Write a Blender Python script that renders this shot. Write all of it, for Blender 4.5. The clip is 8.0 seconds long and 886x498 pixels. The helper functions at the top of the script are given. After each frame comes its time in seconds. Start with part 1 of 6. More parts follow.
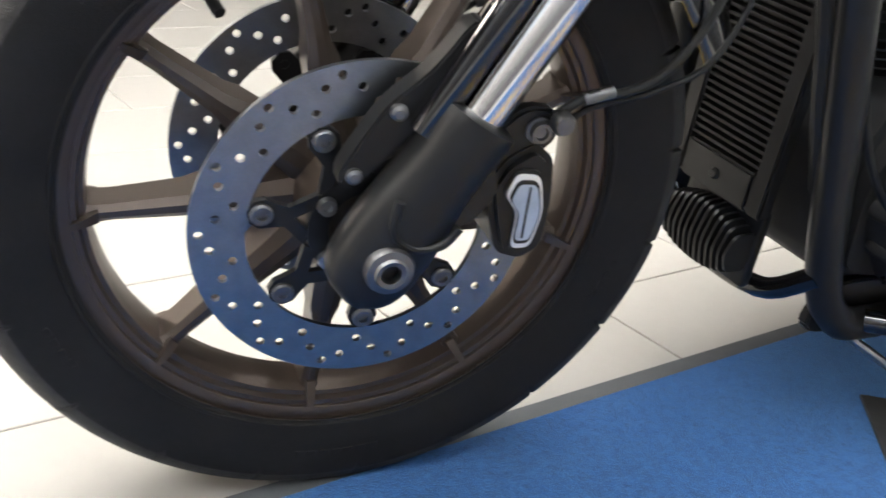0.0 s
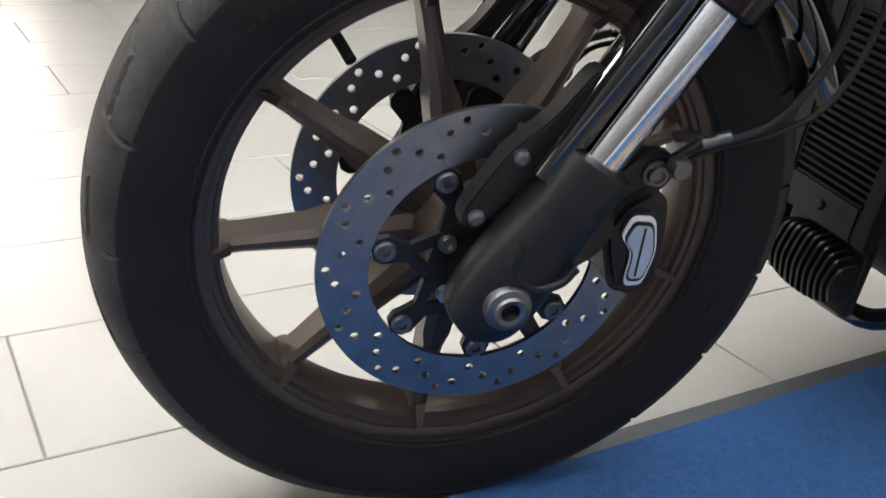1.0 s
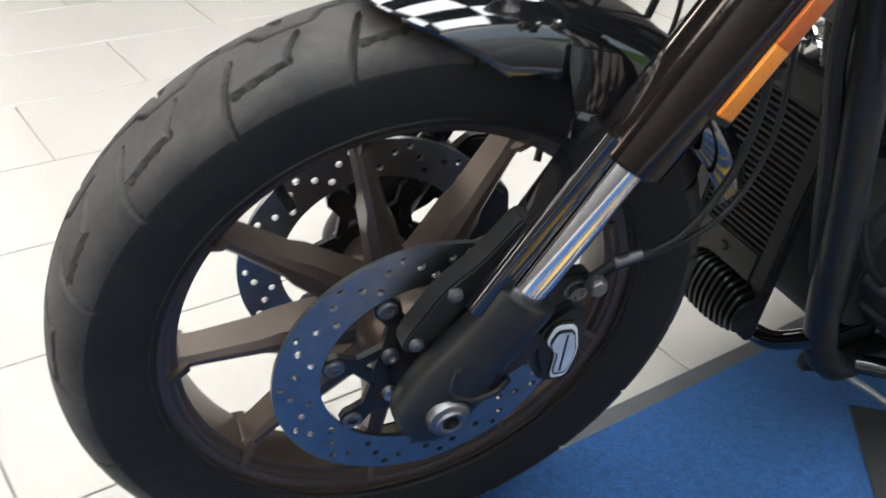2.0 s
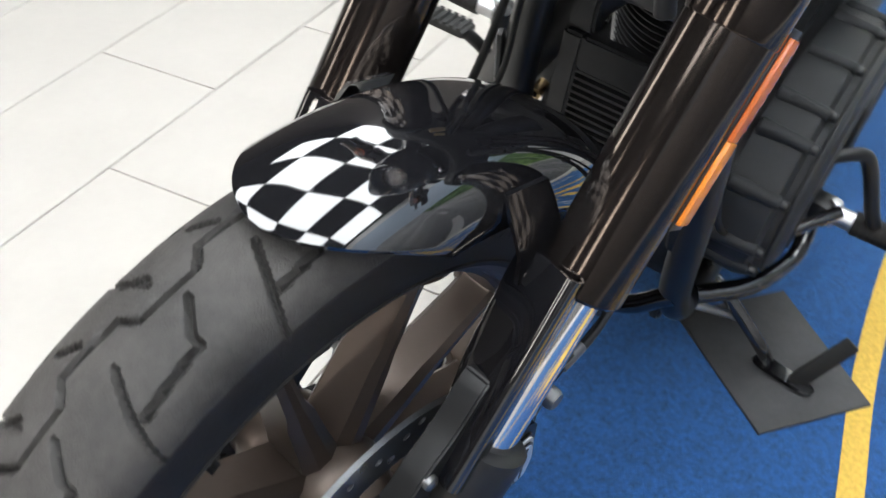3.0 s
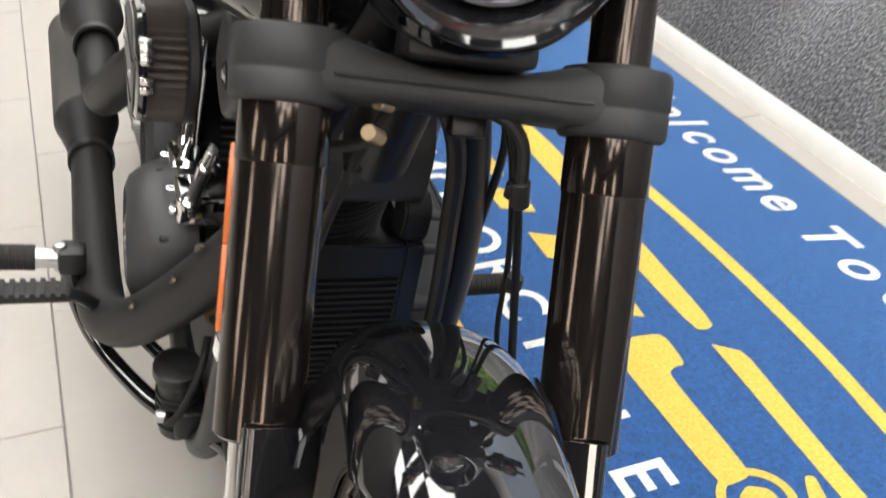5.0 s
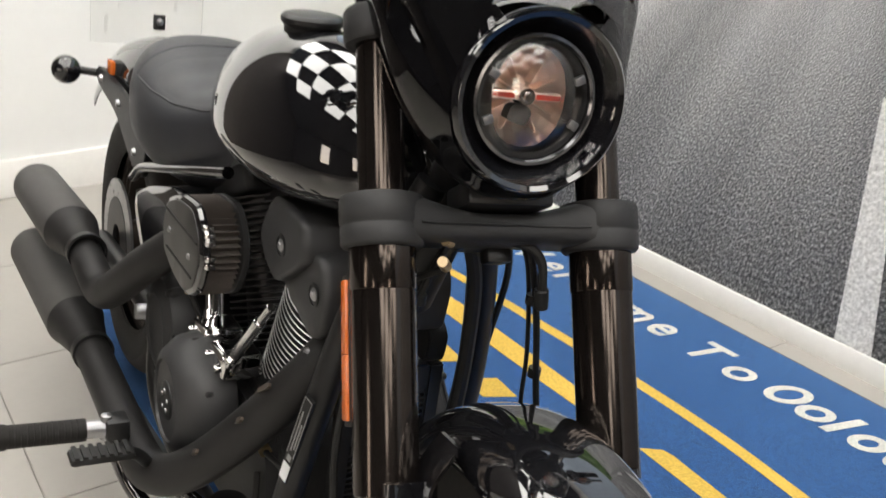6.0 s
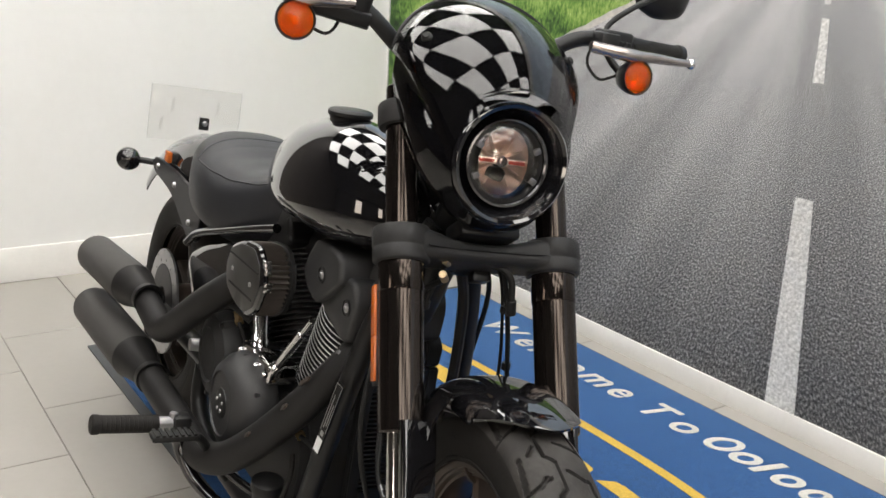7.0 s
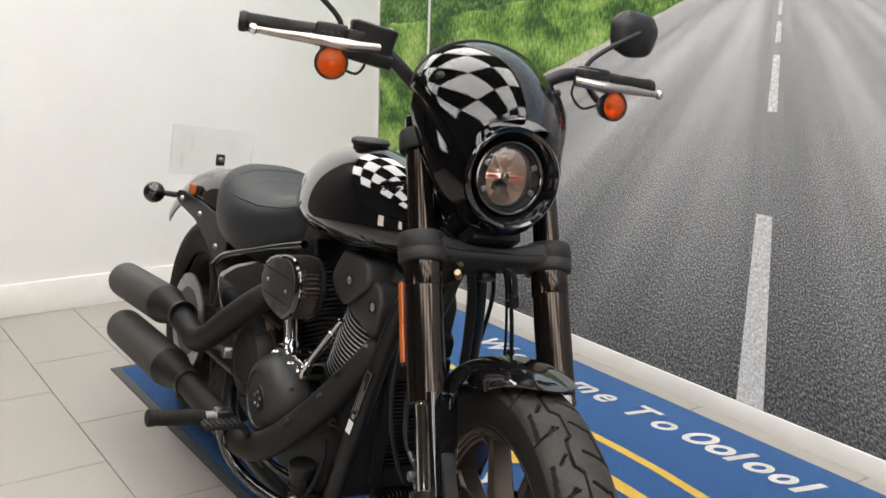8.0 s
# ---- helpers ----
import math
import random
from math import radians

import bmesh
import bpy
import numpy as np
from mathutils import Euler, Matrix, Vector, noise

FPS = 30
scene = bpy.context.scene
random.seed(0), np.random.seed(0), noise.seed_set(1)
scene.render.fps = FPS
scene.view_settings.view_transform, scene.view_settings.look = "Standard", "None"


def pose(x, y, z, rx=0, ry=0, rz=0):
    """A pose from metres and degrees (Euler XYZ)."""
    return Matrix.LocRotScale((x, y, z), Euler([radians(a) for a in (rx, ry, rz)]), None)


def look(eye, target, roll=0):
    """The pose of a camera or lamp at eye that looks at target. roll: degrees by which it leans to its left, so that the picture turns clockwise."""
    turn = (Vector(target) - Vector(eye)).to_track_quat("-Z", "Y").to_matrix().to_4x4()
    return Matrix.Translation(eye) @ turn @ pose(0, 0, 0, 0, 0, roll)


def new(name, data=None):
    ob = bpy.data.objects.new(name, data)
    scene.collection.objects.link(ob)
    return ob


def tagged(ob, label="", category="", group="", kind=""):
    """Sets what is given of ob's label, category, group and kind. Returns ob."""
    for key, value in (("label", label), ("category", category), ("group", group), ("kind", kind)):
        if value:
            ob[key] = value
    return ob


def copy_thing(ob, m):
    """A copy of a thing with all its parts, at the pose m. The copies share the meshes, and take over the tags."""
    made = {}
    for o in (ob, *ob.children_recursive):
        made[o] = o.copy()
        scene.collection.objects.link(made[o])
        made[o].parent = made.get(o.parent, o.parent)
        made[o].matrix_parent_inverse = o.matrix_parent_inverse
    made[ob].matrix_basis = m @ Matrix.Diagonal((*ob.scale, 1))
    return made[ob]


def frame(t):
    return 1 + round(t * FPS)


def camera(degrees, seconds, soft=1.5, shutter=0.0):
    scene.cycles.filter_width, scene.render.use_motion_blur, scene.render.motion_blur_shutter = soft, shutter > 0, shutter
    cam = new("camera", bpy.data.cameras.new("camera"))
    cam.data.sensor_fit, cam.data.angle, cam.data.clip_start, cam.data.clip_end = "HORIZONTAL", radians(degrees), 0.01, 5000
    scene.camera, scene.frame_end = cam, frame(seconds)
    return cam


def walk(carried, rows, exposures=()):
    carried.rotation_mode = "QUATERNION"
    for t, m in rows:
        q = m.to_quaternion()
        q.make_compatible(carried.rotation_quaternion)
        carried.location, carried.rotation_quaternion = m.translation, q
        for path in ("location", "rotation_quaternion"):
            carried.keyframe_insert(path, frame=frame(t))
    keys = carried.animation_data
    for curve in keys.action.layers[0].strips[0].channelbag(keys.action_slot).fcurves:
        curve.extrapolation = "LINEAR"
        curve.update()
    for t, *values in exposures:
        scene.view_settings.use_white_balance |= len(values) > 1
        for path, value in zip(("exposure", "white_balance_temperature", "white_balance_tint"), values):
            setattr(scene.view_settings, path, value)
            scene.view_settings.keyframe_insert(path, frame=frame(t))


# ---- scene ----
cam = camera(48.87, 8.0, soft=1.5, shutter=0.4)
PATH = [
    (0, (0.216, 0.833, 0.634), (-0.281, -0.459, 0.057), 5.0),
    (0.5, (0.249, 0.839, 0.646), (-0.167, -0.48, 0.064), 4.6),
    (1, (0.263, 0.832, 0.677), (-0.134, -0.486, 0.082), 4.2),
    (1.2, (0.263, 0.832, 0.713), (-0.135, -0.478, 0.099), 4.0),
    (2.3, (0.292, 0.711, 0.99), (-0.29, -0.376, 0.137), 3.5),
    (2.5, (0.321, 0.63, 1.021), (-0.365, -0.374, 0.142), 3.8),
    (3, (0.315, 0.444, 1.059), (-0.519, -0.322, 0.075), 0.8),
    (3.5, (0.252, 0.29, 1.084), (-0.638, -0.224, -0.008), -1.0),
    (3.7, (0.233, 0.231, 1.083), (-0.683, -0.175, -0.033), -1.4),
    (4, (0.225, 0.146, 1.075), (-0.731, -0.058, -0.064), -1.5),
    (4.2, (0.226, 0.099, 1.08), (-0.761, 0.037, -0.048), 0.5),
    (4.5, (0.259, 0.049, 1.099), (-0.826, 0.135, 0.067), 3.4),
    (5, (0.406, -0.043, 1.154), (-0.813, 0.146, 0.301), 3.4),
    (5.2, (0.458, -0.079, 1.177), (-0.782, 0.166, 0.369), 2.7),
    (6.3, (0.777, -0.368, 1.228), (-0.551, 0.094, 0.707), 0.6),
    (6.5, (0.891, -0.392, 1.233), (-0.456, 0.063, 0.754), 0.9),
    (7, (1.095, -0.477, 1.25), (-0.266, 0.002, 0.841), 2.7),
    (7.5, (1.225, -0.59, 1.246), (-0.126, -0.059, 0.87), 3.0),
    (8, (1.351, -0.637, 1.257), (-0.014, -0.121, 0.911), 1.7),
]
walk(cam, [(t, look(eye, target, roll)) for t, eye, target, roll in PATH], [(0.0, 1.3, 6450, 8), (0.5, 0.93, 6350, 8), (1.0, 0.74, 6250, 8), (2.5, 1.08, 6100, 7), (3.5, 0.88, 6000, 8), (4.5, 1.08, 6350, 10), (5.0, 0.9, 6550, 10), (6.3, 0.3, 6650, 9), (8.0, 0.18, 6600, 10)])

# ---- frames of reference ----
ROOM = pose(0, 0, 0, 0, 0, 14.56)                    # u along the mural wall, v towards it
FRONT = pose(0, 0, 0.3375, -7.8, 0, 0)              # front wheel and fork: x ahead, y left, origin in the axle
BIKE = pose(0, 0, 0, -8.0, 0, 10.6)                  # frame and engine: x ahead, y left, z up from the ground
RAKE_S, RAKE_C = math.sin(radians(29.5)), math.cos(radians(29.5))

# ---- world and lights ----
world = bpy.data.worlds.new("sky")
scene.world = world
world.use_nodes = True
wn = world.node_tree
sky = wn.nodes.new("ShaderNodeTexSky")
sky.sky_type, sky.sun_disc = "NISHITA", False
sky.sun_elevation, sky.sun_rotation = radians(40), radians(150)
wn.links.new(sky.outputs[0], wn.nodes["Background"].inputs[0])
wn.nodes["Background"].inputs[1].default_value = 0.06


def area(name, m, sx, sy, watts, colour=(1, 1, 1)):
    d = bpy.data.lights.new(name, "AREA")
    d.shape, d.size, d.size_y, d.energy, d.color = "RECTANGLE", sx, sy, watts, colour
    ob = new(name, d)
    ob.matrix_world = m
    return ob


# ---- materials ----
def mat(name, colour, rough=0.5, metal=0.0, var=0.15, scale=30.0, bump=0.0, bscale=300.0, coat=0.0, rvar=0.1, **extra):
    """Principled surface with two scales of variation in colour and roughness and a fine relief."""
    m = bpy.data.materials.new(name)
    m.use_nodes = True
    n, l = m.node_tree.nodes, m.node_tree.links
    b = n["Principled BSDF"]
    b.inputs["Metallic"].default_value = metal
    b.inputs["Coat Weight"].default_value = coat
    b.inputs["Coat Roughness"].default_value = 0.03
    tc = n.new("ShaderNodeTexCoord")
    n1, n2 = n.new("ShaderNodeTexNoise"), n.new("ShaderNodeTexNoise")
    n1.inputs["Scale"].default_value, n1.inputs["Detail"].default_value = scale, 4
    n2.inputs["Scale"].default_value, n2.inputs["Detail"].default_value = scale * 9, 3
    l.new(tc.outputs["Object"], n1.inputs["Vector"])
    l.new(tc.outputs["Object"], n2.inputs["Vector"])
    mix = n.new("ShaderNodeMath")
    mix.operation = "MULTIPLY_ADD"
    l.new(n2.outputs["Fac"], mix.inputs[0])
    mix.inputs[1].default_value = 0.4
    l.new(n1.outputs["Fac"], mix.inputs[2])
    ramp = n.new("ShaderNodeMapRange")
    l.new(mix.outputs[0], ramp.inputs["Value"])
    ramp.inputs["From Min"].default_value, ramp.inputs["From Max"].default_value = 0.4, 1.0
    ramp.inputs["To Min"].default_value, ramp.inputs["To Max"].default_value = 1 - var, 1 + var
    mul = n.new("ShaderNodeMix")
    mul.data_type, mul.blend_type = "RGBA", "MULTIPLY"
    mul.inputs["Factor"].default_value = 1.0
    mul.inputs["A"].default_value = (*colour, 1)
    l.new(ramp.outputs[0], mul.inputs["B"])
    l.new(mul.outputs["Result"], b.inputs["Base Color"])
    rr = n.new("ShaderNodeMapRange")
    l.new(n1.outputs["Fac"], rr.inputs["Value"])
    rr.inputs["To Min"].default_value, rr.inputs["To Max"].default_value = max(0.01, rough - rvar * rough), min(1, rough + rvar * rough)
    l.new(rr.outputs[0], b.inputs["Roughness"])
    if bump:
        nb = n.new("ShaderNodeTexNoise")
        nb.inputs["Scale"].default_value, nb.inputs["Detail"].default_value = bscale, 3
        l.new(tc.outputs["Object"], nb.inputs["Vector"])
        bp = n.new("ShaderNodeBump")
        bp.inputs["Strength"].default_value, bp.inputs["Distance"].default_value = bump, 0.002
        l.new(nb.outputs["Fac"], bp.inputs["Height"])
        l.new(bp.outputs[0], b.inputs["Normal"])
    for k, v in extra.items():
        b.inputs[k.replace("_", " ")].default_value = v
    return m


GLOSS = mat("gloss_black_paint", (0.005, 0.005, 0.006), 0.05, coat=1.0, var=0.1, Coat_IOR=1.5, Specular_IOR_Level=0.45)
SATIN = mat("satin_black_metal", (0.010, 0.010, 0.0105), 0.36, bump=0.05, bscale=900, Specular_IOR_Level=0.32)
MATTE = mat("wrinkle_black_coating", (0.021, 0.021, 0.0217), 0.52, bump=0.2, bscale=1400, Specular_IOR_Level=0.28)
PLASTIC = mat("black_plastic", (0.012, 0.012, 0.0125), 0.42, bump=0.1, bscale=800, Specular_IOR_Level=0.3)
RUBBER = mat("tyre_rubber", (0.0125, 0.0115, 0.0108), 0.62, var=0.35, Specular_IOR_Level=0.22, scale=16, bump=0.35, bscale=900)
TREAD = mat("dusty_tread_rubber", (0.031, 0.0285, 0.0265), 0.60, var=0.65, Specular_IOR_Level=0.32, scale=14, bump=0.4, bscale=700)
# black tube; the warm tint paints in brown reflections of the room
BLACKTUBE = mat("warm_streak_gloss_tube", (0.005, 0.0042, 0.004), 0.12, metal=0.0, coat=0.0, Specular_IOR_Level=0.50, Specular_Tint=(1.0, 0.82, 0.70, 1))
HOSE = mat("black_hose_rubber", (0.009, 0.009, 0.009), 0.5, Specular_IOR_Level=0.3)
BOBBIN = mat("dull_grey_bobbin", (0.16, 0.16, 0.165), 0.38, metal=0.9)
CHROME = mat("polished_chrome", (0.72, 0.71, 0.70), 0.09, metal=1.0, var=0.05)
BRUSHED = mat("brushed_lever_alloy", (0.46, 0.41, 0.38), 0.26, metal=1.0, var=0.15)
STEEL = mat("bare_steel", (0.42, 0.42, 0.43), 0.3, metal=1.0)
DISC = mat("brake_disc_steel", (0.27, 0.28, 0.295), 0.36, metal=1.0, scale=60)
BRONZE = mat("matte_bronze_wheel", (0.086, 0.066, 0.054), 0.34, metal=0.6, var=0.06, rvar=0.04, bump=0.03, bscale=1500)
PIPE = mat("matte_black_exhaust", (0.013, 0.0125, 0.0125), 0.5, bump=0.08, bscale=900, Specular_IOR_Level=0.28)
MUFFLER = mat("grey_black_muffler_coating", (0.058, 0.056, 0.054), 0.55, var=0.1, bump=0.1, bscale=1200, Specular_IOR_Level=0.3)
LEATHER = mat("black_vinyl_seat", (0.019, 0.020, 0.024), 0.43, bump=0.3, bscale=420, Specular_IOR_Level=0.45)
WHITEPAINT = mat("white_paint", (0.72, 0.73, 0.74), 0.12, coat=0.6, var=0.03)
AMBER = mat("amber_lens", (0.95, 0.27, 0.016), 0.06, var=0.12, scale=160, bump=0.25, bscale=260, Transmission_Weight=0.85, IOR=1.3)
REFLECT = mat("amber_reflector", (0.44, 0.10, 0.014), 0.25, var=0.1, scale=200)
GLASS = mat("clear_lens", (0.95, 0.93, 0.9), 0.02, var=0.0, Transmission_Weight=1.0, IOR=1.45)
REFLECTOR = mat("lamp_reflector", (0.9, 0.74, 0.66), 0.32, metal=1.0, var=0.1, scale=60)
# wheel bronze darkened in its colour, for the shade around the rear wheel
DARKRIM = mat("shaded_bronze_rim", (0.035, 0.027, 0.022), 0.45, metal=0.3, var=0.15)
RED = mat("red_mark", (0.5, 0.05, 0.03), 0.4)
PLATEMAT = mat("black_steel_plate", (0.045, 0.045, 0.046), 0.45, metal=0.3, var=0.3, scale=14, bump=0.1)
CEILING = mat("black_ceiling_tile", (0.03, 0.03, 0.03), 0.8, var=0.1, scale=4)
TAUPE = mat("warm_taupe_wall", (0.055, 0.047, 0.042), 0.7, var=0.15, scale=2)
WALL = mat("white_wall_paint", (0.76, 0.76, 0.745), 0.75, var=0.03, scale=3, bump=0.1, bscale=350)
SKIRT = mat("white_skirting_paint", (0.8, 0.79, 0.76), 0.4, var=0.05, scale=8)
GROUT = mat("grey_grout", (0.22, 0.21, 0.19), 0.9, bump=0.3)
MATEDGE = mat("dark_rubber_mat_edge", (0.07, 0.075, 0.08), 0.7)
WHITECARPET = mat("white_carpet_print", (0.60, 0.60, 0.55), 0.95, var=0.25, scale=150, bump=0.6, bscale=900)
YELLOWCARPET = mat("yellow_carpet_print", (0.60, 0.395, 0.07), 0.95, var=0.25, scale=150, bump=0.6, bscale=900)
BLUECARPET = mat("blue_carpet_pile", (0.0095, 0.058, 0.190), 0.95, var=0.55, scale=130, bump=0.8, bscale=700, Sheen_Weight=0.65, Sheen_Roughness=0.38, Sheen_Tint=(0.22, 0.5, 1.0, 1))
PRINTWHITE = mat("printed_white_line", (0.64, 0.64, 0.63), 0.5, var=0.5, scale=110)
PRINTGREY = mat("printed_road_shoulder", (0.50, 0.48, 0.45), 0.5, var=0.25, scale=40)


def print_mat(name, stops, sx, sy, big, persp=False, patch=0.22):
    """A matt print: colours along a ramp of fine and coarse noise in the print's own plane (UV in metres)."""
    m = bpy.data.materials.new(name)
    m.use_nodes = True
    n, l = m.node_tree.nodes, m.node_tree.links
    b = n["Principled BSDF"]
    b.inputs["Roughness"].default_value, b.inputs["Specular IOR Level"].default_value = 0.55, 0.25
    uv = n.new("ShaderNodeUVMap")
    src = uv.outputs[0]
    sep = n.new("ShaderNodeSeparateXYZ")
    l.new(src, sep.inputs[0])
    if persp:
        d = n.new("ShaderNodeMath")
        d.operation = "SUBTRACT"
        d.inputs[0].default_value = 1.50
        l.new(sep.outputs[1], d.inputs[1])
        dm = n.new("ShaderNodeMath")
        dm.operation = "MAXIMUM"
        l.new(d.outputs[0], dm.inputs[0])
        dm.inputs[1].default_value = 0.04
        du = n.new("ShaderNodeMath")
        du.operation = "ADD"
        l.new(sep.outputs[0], du.inputs[0])
        du.inputs[1].default_value = 0.75
        s1, s2 = n.new("ShaderNodeMath"), n.new("ShaderNodeMath")
        s1.operation = s2.operation = "DIVIDE"
        l.new(du.outputs[0], s1.inputs[0])
        l.new(dm.outputs[0], s1.inputs[1])
        s2.inputs[0].default_value = 1.0
        l.new(dm.outputs[0], s2.inputs[1])
        com = n.new("ShaderNodeCombineXYZ")
        l.new(s1.outputs[0], com.inputs[0])
        l.new(s2.outputs[0], com.inputs[1])
        src = com.outputs[0]
    mp = n.new("ShaderNodeMapping")
    mp.inputs["Scale"].default_value = (sx, sy, 1)
    l.new(src, mp.inputs[0])
    n1, n2 = n.new("ShaderNodeTexNoise"), n.new("ShaderNodeTexNoise")
    n1.inputs["Scale"].default_value, n1.inputs["Detail"].default_value, n1.inputs["Roughness"].default_value = 1.0, 5, 0.7
    l.new(mp.outputs[0], n1.inputs["Vector"])
    mp2 = n.new("ShaderNodeMapping")
    mp2.inputs["Scale"].default_value = (big, big * (0.04 if persp else 1.6), 1)
    l.new(src, mp2.inputs[0])
    n2.inputs["Scale"].default_value, n2.inputs["Detail"].default_value = 1.0, 4
    l.new(mp2.outputs[0], n2.inputs["Vector"])
    mix = n.new("ShaderNodeMix")
    mix.inputs["Factor"].default_value = patch
    l.new(n1.outputs["Fac"], mix.inputs["A"])
    l.new(n2.outputs["Fac"], mix.inputs["B"])
    ramp = n.new("ShaderNodeValToRGB")
    l.new(mix.outputs["Result"], ramp.inputs[0])
    el = ramp.color_ramp.elements
    el[0].position, el[0].color = stops[0][0], (*stops[0][1], 1)
    el[1].position, el[1].color = stops[-1][0], (*stops[-1][1], 1)
    for pos, col in stops[1:-1]:
        e = el.new(pos)
        e.color = (*col, 1)
    if persp:
        # the photograph is darker at its foot and paler towards the horizon
        g = n.new("ShaderNodeMapRange")
        l.new(sep.outputs[1], g.inputs["Value"])
        g.inputs["From Min"].default_value, g.inputs["From Max"].default_value = 0.1, 1.35
        g.inputs["To Min"].default_value, g.inputs["To Max"].default_value = 0.42, 1.35
        mul = n.new("ShaderNodeMix")
        mul.data_type, mul.blend_type = "RGBA", "MULTIPLY"
        mul.inputs["Factor"].default_value = 1.0
        l.new(ramp.outputs[0], mul.inputs["A"])
        l.new(g.outputs[0], mul.inputs["B"])
        l.new(mul.outputs["Result"], b.inputs["Base Color"])
    else:
        l.new(ramp.outputs[0], b.inputs["Base Color"])
    return m


ASPHALT = print_mat("printed_asphalt", ((0.36, (0.035, 0.037, 0.042)), (0.46, (0.16, 0.163, 0.17)), (0.53, (0.37, 0.373, 0.38)), (0.62, (0.88, 0.88, 0.88))), 172, 172, 2.2, True, 0.2)
GRASS = print_mat("printed_grass", ((0.35, (0.010, 0.026, 0.010)), (0.44, (0.037, 0.090, 0.020)), (0.51, (0.13, 0.25, 0.050)), (0.57, (0.27, 0.40, 0.10)), (0.66, (0.52, 0.60, 0.28))), 78, 34, 4.2, False, 0.6)
HEDGE = print_mat("printed_hedge", ((0.34, (0.010, 0.026, 0.010)), (0.45, (0.032, 0.080, 0.022)), (0.54, (0.10, 0.20, 0.05)), (0.66, (0.30, 0.42, 0.16))), 48, 40, 6, False, 0.4)
# black engine coat with the light under the tank put into its colour
HEADGREY = mat("lightened_black_coat", (0.026, 0.026, 0.027), 0.5, bump=0.12, bscale=1200)
FINEDGE = mat("machined_fin_highlight", (0.60, 0.60, 0.59), 0.36, metal=0.9)
FINS = mat("black_cylinder_fins", (0.020, 0.020, 0.021), 0.40, metal=0.3, var=0.25)
ACRYLIC = mat("clear_acrylic", (0.95, 0.95, 0.94), 0.1, var=0.0, Transmission_Weight=0.95, IOR=1.3)


# ---- mesh helpers ----
AT = {}


def part(name, bm, material, parent=None, label="", m=None, angle=35, kind=""):
    """Links a bmesh as one mesh object with its origin in its middle, under parent if given."""
    if m is not None:
        bm.transform(m)
    bmesh.ops.recalc_face_normals(bm, faces=bm.faces[:])
    c = Vector((0, 0, 0))
    for v in bm.verts:
        c += v.co
    c /= max(1, len(bm.verts))
    bmesh.ops.translate(bm, verts=bm.verts[:], vec=-c)
    me = bpy.data.meshes.new(name)
    bm.to_mesh(me)
    bm.free()
    for p in me.polygons:
        p.use_smooth = True
    me.set_sharp_from_angle(angle=radians(angle))
    for k in material if isinstance(material, (list, tuple)) else (material,):
        me.materials.append(k)
    ob = new(name, me)
    AT[ob.name] = c
    ob.location = c
    if parent is not None:
        ob.parent = parent
        ob.location = c - AT[parent.name]
    return tagged(ob, label=label, kind=kind)


def thing(name, label, category, at=(0, 0, 0), group="", kind=""):
    ob = new(name)
    ob.location = at
    ob.empty_display_size = 0.1
    AT[ob.name] = Vector(at)
    return tagged(ob, label, category, group, kind)


def box(x0, x1, y0, y1, z0, z1, bevel=0.0, seg=2, bm=None):
    own = bm is None
    bm = bm or bmesh.new()
    r = bmesh.ops.create_cube(bm, size=1)
    bmesh.ops.transform(bm, matrix=Matrix.Translation(((x0 + x1) / 2, (y0 + y1) / 2, (z0 + z1) / 2)) @ Matrix.Diagonal((x1 - x0, y1 - y0, z1 - z0, 1)), verts=r["verts"])
    if bevel and own:
        bmesh.ops.bevel(bm, geom=bm.edges[:], offset=bevel, segments=seg, affect="EDGES", profile=0.5)
    return bm


def along(a, b):
    """Pose at a whose z points to b."""
    a, b = Vector(a), Vector(b)
    return Matrix.Translation(a) @ (b - a).to_track_quat("Z", "Y").to_matrix().to_4x4()


def lathe(profile, m=None, seg=40, bm=None, closed=False):
    """Turns (radius, height) pairs round z."""
    bm = bm or bmesh.new()
    rings = []
    for r, h in profile:
        if r < 1e-5:
            rings.append([bm.verts.new((0, 0, h))] * seg)
        else:
            rings.append([bm.verts.new((r * math.cos(2 * math.pi * k / seg), r * math.sin(2 * math.pi * k / seg), h)) for k in range(seg)])
    if m is not None:
        done = set()
        for ring in rings:
            for v in ring:
                if v not in done:
                    v.co = m @ v.co
                    done.add(v)
    if closed:
        rings.append(rings[0])
    for p, q in zip(rings, rings[1:]):
        for k in range(seg):
            f = []
            for v in (p[k], p[(k + 1) % seg], q[(k + 1) % seg], q[k]):
                if v not in f:
                    f.append(v)
            if len(f) > 2:
                bm.faces.new(f)
    return bm


def rod(a, b, r, r2=None, seg=20, bm=None, ch=0.0):
    h = (Vector(b) - Vector(a)).length
    r2 = r if r2 is None else r2
    ch = ch or min(r, r2) * 0.15
    return lathe([(0, 0), (r - ch, 0), (r, ch), (r2, h - ch), (r2 - ch, h), (0, h)], along(a, b), seg, bm)


def smooth_path(points, n=6):
    """Catmull-Rom through the points."""
    p = [Vector(q) for q in points]
    p = [p[0] * 2 - p[1]] + p + [p[-1] * 2 - p[-2]]
    out = []
    for i in range(1, len(p) - 2):
        for k in range(n):
            t = k / n
            a, b, c, d = p[i - 1], p[i], p[i + 1], p[i + 2]
            out.append(0.5 * (2 * b + (c - a) * t + (2 * a - 5 * b + 4 * c - d) * t * t + (3 * b - a - 3 * c + d) * t ** 3))
    return out + [p[-2]]


